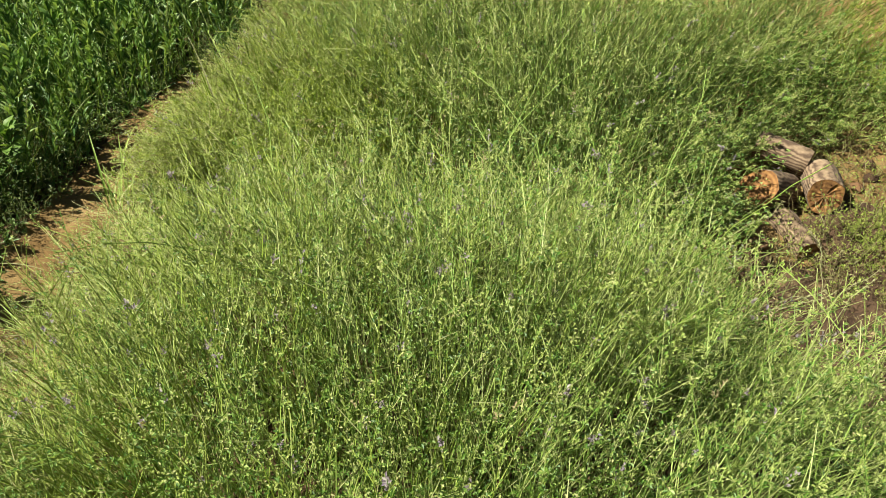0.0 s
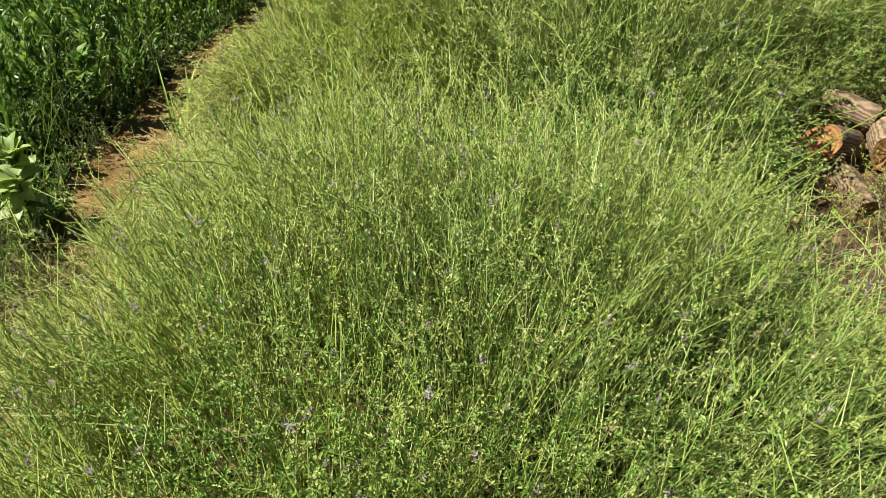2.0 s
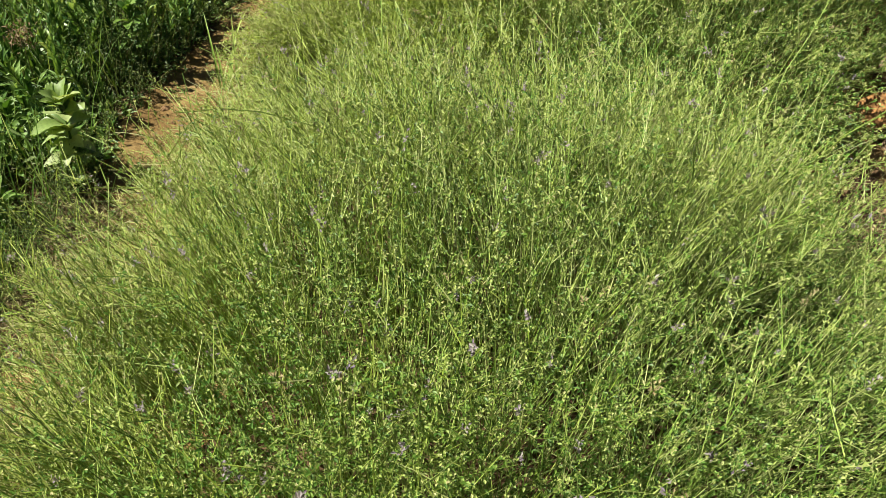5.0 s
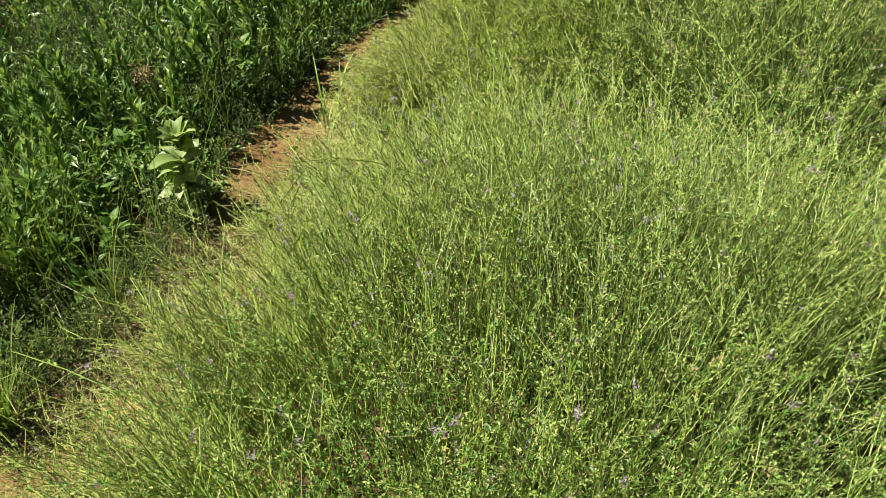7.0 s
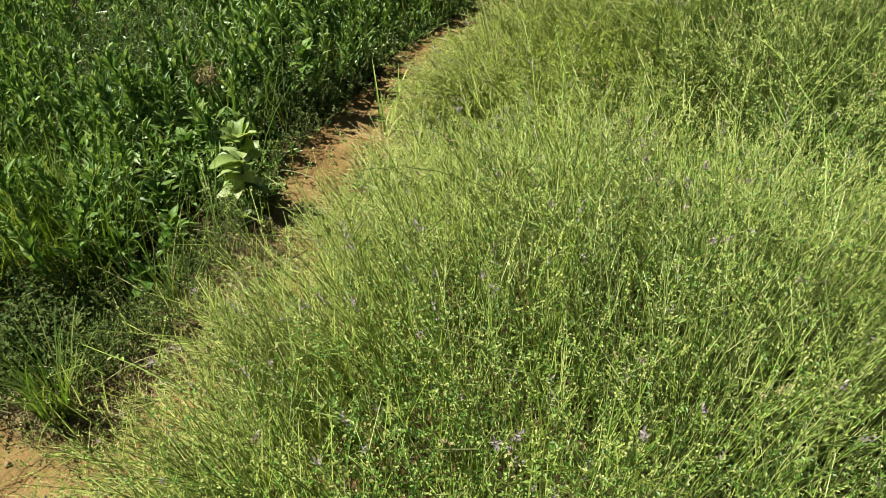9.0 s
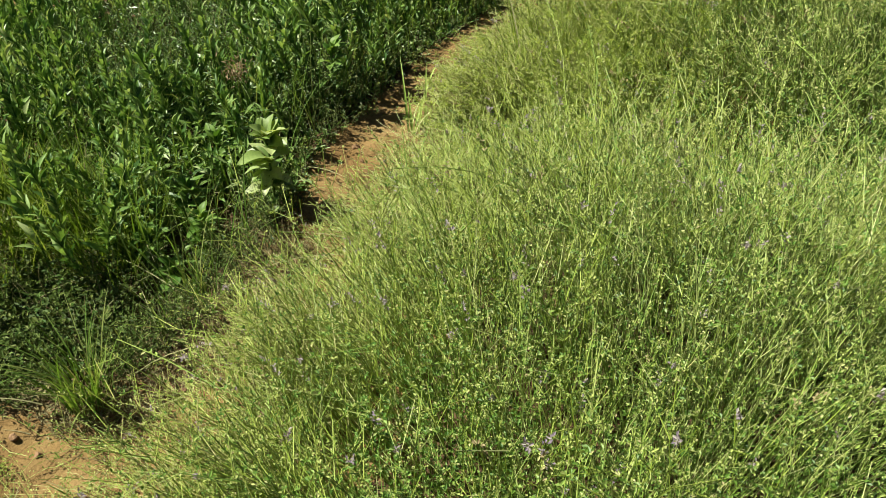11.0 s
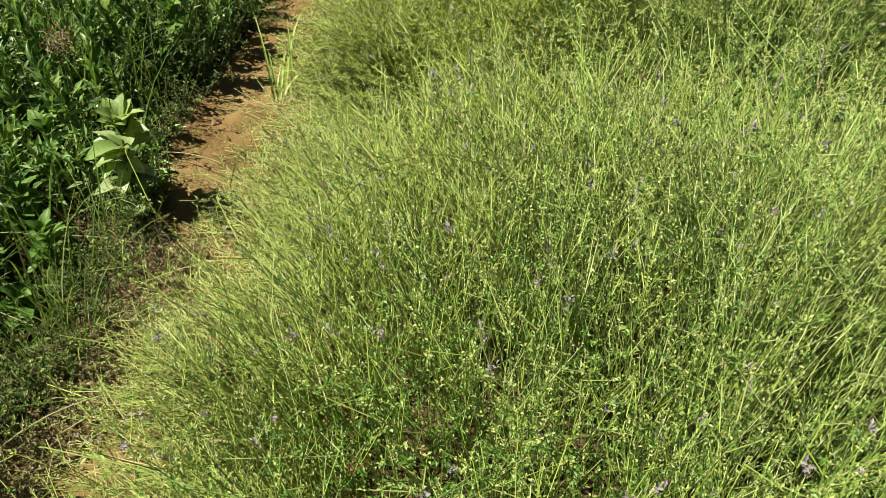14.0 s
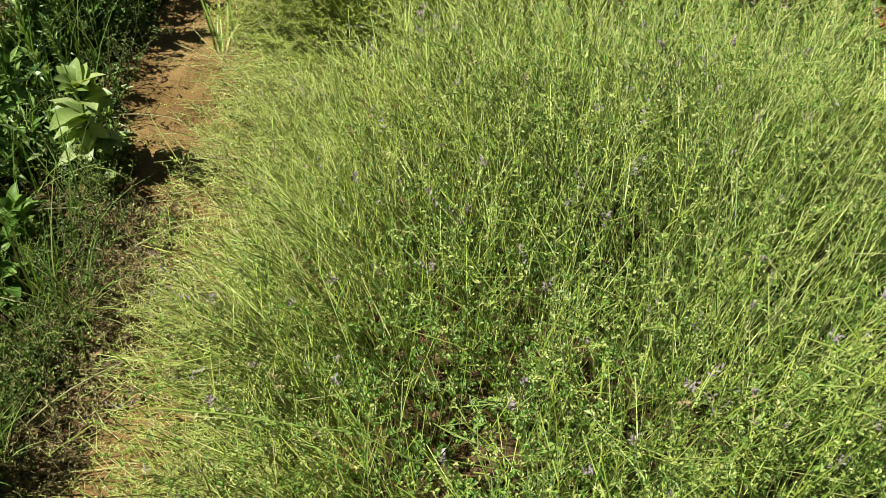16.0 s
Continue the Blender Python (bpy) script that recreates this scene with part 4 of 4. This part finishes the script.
def sprawl(n, seed, mat):
    """Thin wiry runners with tiny leaves that creep from the stand over the footpath."""
    q = np.random.default_rng(seed)
    y = q.uniform(1.3, 3.9, n)
    w = stand_left(y) - path_left(y)
    u = 1.25 - 1.2 * q.uniform(0, 1, n) ** 1.6 * np.interp(y, [1.3, 1.6, 2.1, 2.6, 4], [0.6, 1.0, 0.9, 0.6, 0.5])
    x = path_left(y) + w * u
    k = q.uniform(-0.9, 1.2, n) < wave(x, y, 11, 68) + 0.5 * wave(x, y, 30, 69) + 0.6 * (u - 0.5)
    x, y = x[k], y[k]
    n = len(x)
    base = np.stack([x, y, ground_z(x, y) + q.uniform(0, 0.015, n)], -1)
    az = math.pi + q.normal(0.2, 1.0, n)
    pts, tan = curves(base, az, q.uniform(1.2, 1.6, n), q.uniform(1.3, 1.8, n), q.uniform(0.05, 0.2, n), 6)
    pts[:, 1:] += np.cumsum(q.normal(0, 0.006, (n, 6, 3)), 1)
    gz = ground_z(pts[..., 0], pts[..., 1])
    pts[..., 2] = np.clip(pts[..., 2], gz + 0.003, gz + 0.05)
    which = np.repeat(np.arange(n), 9)
    at = on_stalks(pts, tan, which, q.uniform(0.1, 1, len(which))) + q.normal(0, 0.004, (len(which), 3))
    at[:, 2] = np.maximum(at[:, 2], ground_z(at[:, 0], at[:, 1]) + 0.002)
    ln = q.uniform(0.004, 0.009, len(at))
    return [(*tubes(pts, tan, az, np.full(n, 0.0007), np.full(n, 0.0004)), mat), (*leaflets(at, q.uniform(0, 6.28, len(at)), q.uniform(-0.1, 0.9, len(at)), ln, ln * 0.45), M_POD if mat == M_EDGE else M_LEAF)]


tagged(new("creeping_runners", fast_mesh("creeping_runners", sprawl(3000, 141, M_EDGE) + sprawl(2400, 142, M_STEM))), "thin half-dry runners with tiny leaves creeping over the footpath", "ground cover", kind="stuff")


def creeping_leaves(n, seed):
    """Flat cushions of tiny leaves pressed to the soil."""
    q = np.random.default_rng(seed)
    cx, cy = q.uniform(-1.62, -1.2, 26), q.uniform(1.24, 1.44, 26)
    c = q.integers(0, 26, n)
    x, y = cx[c] + q.normal(0, 0.02, n), cy[c] + q.normal(0, 0.014, n)
    at = np.stack([x, y, ground_z(x, y) + q.uniform(0.001, 0.011, n)], -1)
    ln = q.uniform(0.004, 0.008, n)
    return [(*leaflets(at, q.uniform(0, 6.283, n), q.uniform(-0.1, 0.6, n), ln, ln * 0.55), M_MAT)]


tagged(new("creeping_mat", fast_mesh("creeping_mat", creeping_leaves(5200, 104))), "low mat of tiny yellow-green creeping leaves on soil", "ground cover", kind="stuff")


def litter(n, seed):
    q = np.random.default_rng(seed)
    y = q.uniform(1.15, 4.2, n)
    x = path_left(y) + q.uniform(-0.1, 0.7, n)
    side = q.uniform(0, 1, n) < 0.45
    x, y = np.where(side, q.uniform(0.42, 1.5, n), x), np.where(side, q.uniform(3.1, 4.2, n), y)
    base = np.stack([x, y, ground_z(x, y) + 0.001], -1)
    az = q.uniform(0, 6.283, n)
    pts, tan = curves(base, az, q.uniform(1.35, 1.6, n), q.uniform(1.45, 1.75, n), q.uniform(0.01, 0.07, n), 3)
    pts[..., 2] = np.maximum(pts[..., 2], ground_z(pts[..., 0], pts[..., 1]) + 0.0015)
    return (*tubes(pts, tan, az, q.uniform(0.0005, 0.0012, n), np.full(n, 0.0004)), M_LITTER)


tagged(new("plant_litter", fast_mesh("plant_litter", [litter(1700, 121)])), "dry bits of stalk scattered on the soil", "litter", kind="stuff")


# ---- logs and clods in the clearing ----
def wood_material(name, cut):
    mat, nt, bsdf, out = nodes_of(name)
    tc = nt.nodes.new("ShaderNodeTexCoord")
    wv = nt.nodes.new("ShaderNodeTexWave")
    wv.wave_type, wv.rings_direction = ("RINGS", "Z") if cut else ("BANDS", "X")
    wv.inputs["Scale"].default_value, wv.inputs["Distortion"].default_value, wv.inputs["Detail"].default_value = (22, 2.5, 3) if cut else (30, 6, 4)
    nt.links.new(tc.outputs["Object"], wv.inputs["Vector"])
    rp = ramp(nt, [(0.0, (0.36, 0.18, 0.055)), (1.0, (0.56, 0.31, 0.1))] if cut else [(0.0, (0.15, 0.1, 0.06)), (1.0, (0.44, 0.34, 0.22))])
    nt.links.new(wv.outputs[0], rp.inputs[0])
    n = noise_node(nt, 26, 5, 0.65)
    nr = ramp(nt, [(0.35, (0.55, 0.5, 0.45)), (0.65, (1.1, 1.08, 1.05))])
    nt.links.new(n.outputs[0], nr.inputs[0])
    nt.links.new(mix(nt, "MULTIPLY", 1.0, mix(nt, "MULTIPLY", 0.9, rp.outputs[0], nr.outputs[0]), (0.6, 0.57, 0.52)), bsdf.inputs["Base Color"])
    bsdf.inputs["Roughness"].default_value = 0.9
    b = nt.nodes.new("ShaderNodeBump")
    b.inputs["Strength"].default_value, b.inputs["Distance"].default_value = 0.7, 0.006
    nt.links.new(n.outputs[0], b.inputs["Height"])
    nt.links.new(b.outputs[0], bsdf.inputs["Normal"])
    return mat


M_BARK, M_CUT = wood_material("weathered_bark", False), wood_material("cut_wood", True)


def log(x, y, radius, length, az, tilt, seed, lift=0.0):
    """A short cut log along its own z, with uneven bark and two cut ends."""
    root = new("log")
    root.matrix_basis = pose(x, y, float(ground_z(x, y)) + radius * 0.8 + lift, 0, 0, math.degrees(az)) @ pose(0, 0, 0, 0, 90 - tilt, 0)
    q = np.random.default_rng(seed)
    sides, rows = 26, 12
    a = np.linspace(0, 2 * np.pi, sides, endpoint=False)
    ph = q.uniform(0, 6.28, 4)
    shape = 1 + 0.06 * np.sin(2 * a + ph[0]) + 0.04 * np.sin(3 * a + ph[1]) + 0.025 * np.sin(7 * a + ph[2])
    zz = np.linspace(-length / 2, length / 2, rows)
    trim = np.full(rows, 1.0)
    trim[[0, -1]] = 0.94
    v = []
    for i in range(rows):
        rr = radius * shape * trim[i] * (1 + q.normal(0, 0.014, sides))
        v.append(np.stack([rr * np.cos(a), rr * np.sin(a), np.full(sides, zz[i])], -1))
    v = np.concatenate(v)
    i, j = np.arange(rows - 1)[:, None] * sides, np.arange(sides)[None]
    f = np.stack([i + j, i + (j + 1) % sides, i + sides + (j + 1) % sides, i + sides + j], -1).reshape(-1, 4)
    part("bark", fast_mesh("bark", [(v, f, M_BARK)], True), root, "grey-brown weathered bark")
    for end in (0, rows - 1):
        ring = v[end * sides:(end + 1) * sides]
        z = zz[end]
        sign = 1 if end else -1
        inner = ring * np.array([0.55, 0.55, 1]) + np.stack([np.zeros(sides), np.zeros(sides), q.normal(0, 0.002, sides) - sign * 0.003], -1)
        cv = np.concatenate([ring, inner, [[0, 0, z - sign * 0.005]]])
        quads = np.stack([j[0], (j[0] + 1) % sides, sides + (j[0] + 1) % sides, sides + j[0]], -1)
        tris = np.stack([sides + j[0], sides + (j[0] + 1) % sides, np.full(sides, 2 * sides)], -1)
        me = fast_mesh("cut_end", [(cv, np.concatenate([quads]), M_CUT), (cv * 1, tris, M_CUT)])
        part("cut_end", me, root, "orange-brown sawn end")
    return tagged(root, "short weathered log with an orange-brown sawn end, on soil", "log", "logs in the clearing")


log(0.52, 3.6, 0.062, 0.17, radians(236), 26, 1)
log(0.67, 3.65, 0.058, 0.17, radians(-88), 8, 2)
log(0.55, 3.77, 0.05, 0.17, radians(-16), -8, 3, 0.045)
log(0.6, 3.45, 0.045, 0.18, radians(-62), -4, 4, -0.03)


def soil_mound(x, y, rx, ry, h):
    q = np.linspace(-1, 1, 61)
    u, v = np.meshgrid(q, q)
    d = np.sqrt(u * u + v * v)
    px, py = x + rx * u, y + ry * v
    lump = 0.6 * wave(px, py, 22, 91) + 0.45 * wave(px, py, 60, 92) + 0.3 * wave(px, py, 150, 93)
    z = ground_z(px, py) - 0.02 + np.clip(1.05 - d ** 2, 0, 1) ** 0.8 * (h * (0.75 + 0.5 * lump) + 0.02)
    i = np.arange(u.size).reshape(u.shape)
    f = np.stack([i[:-1, :-1], i[:-1, 1:], i[1:, 1:], i[1:, :-1]], -1).reshape(-1, 4)
    me = fast_mesh("soil_mound", [(np.stack([px, py, z], -1).reshape(-1, 3), f, M_DARK)], True)
    return tagged(new("soil_mound", me), "low mound of dark crumbly soil beside the logs", "soil mound")


soil_mound(0.78, 3.05, 0.42, 0.36, 0.06)
soil_mound(0.9, 3.46, 0.34, 0.24, 0.045)


def clod(x, y, size, seed):
    q = np.random.default_rng(seed)
    bm = bmesh.new()
    bmesh.ops.create_icosphere(bm, subdivisions=3, radius=1)
    off = Vector(q.uniform(-50, 50, 3))
    for v in bm.verts:
        d = 0.75 + 0.5 * noise.noise(v.co * 1.1 + off) + 0.22 * noise.noise(v.co * 3.1 + off) + 0.08 * noise.noise(v.co * 8 + off)
        v.co = v.co * d * size * Vector((1, 0.85, 0.62))
    me = bpy.data.meshes.new("clod")
    bm.to_mesh(me)
    bm.free()
    me.polygons.foreach_set("use_smooth", [True] * len(me.polygons))
    me.materials.append(M_CLOD if x < 0 or seed % 3 == 0 else M_DARK)
    ob = new("clod", me)
    ob.matrix_basis = pose(x, y, float(ground_z(x, y)) + size * 0.25, 0, 0, q.uniform(0, 360))
    return tagged(ob, "dry crumbly lump of orange soil on the ground" if me.materials[0] == M_CLOD else "dark crumbly lump of soil beside the logs", "clod", "clods of soil")


r = random.Random(17)
for n in range(40):
    clod(r.uniform(0.45, 1.15), r.uniform(2.65, 3.4) if n < 26 else r.uniform(3.5, 4.1), r.uniform(0.015, 0.055), 200 + n)
for n in range(26):
    y = r.uniform(1.4, 3.6)
    clod(float(path_left(y)) + r.uniform(-0.05, 0.3), y, r.uniform(0.004, 0.016), 300 + n)
for n in range(36):
    y = r.uniform(1.5, 2.3)
    clod(float(path_left(y)) + r.uniform(-0.04, 0.11), y, r.uniform(0.008, 0.024), 340 + n)
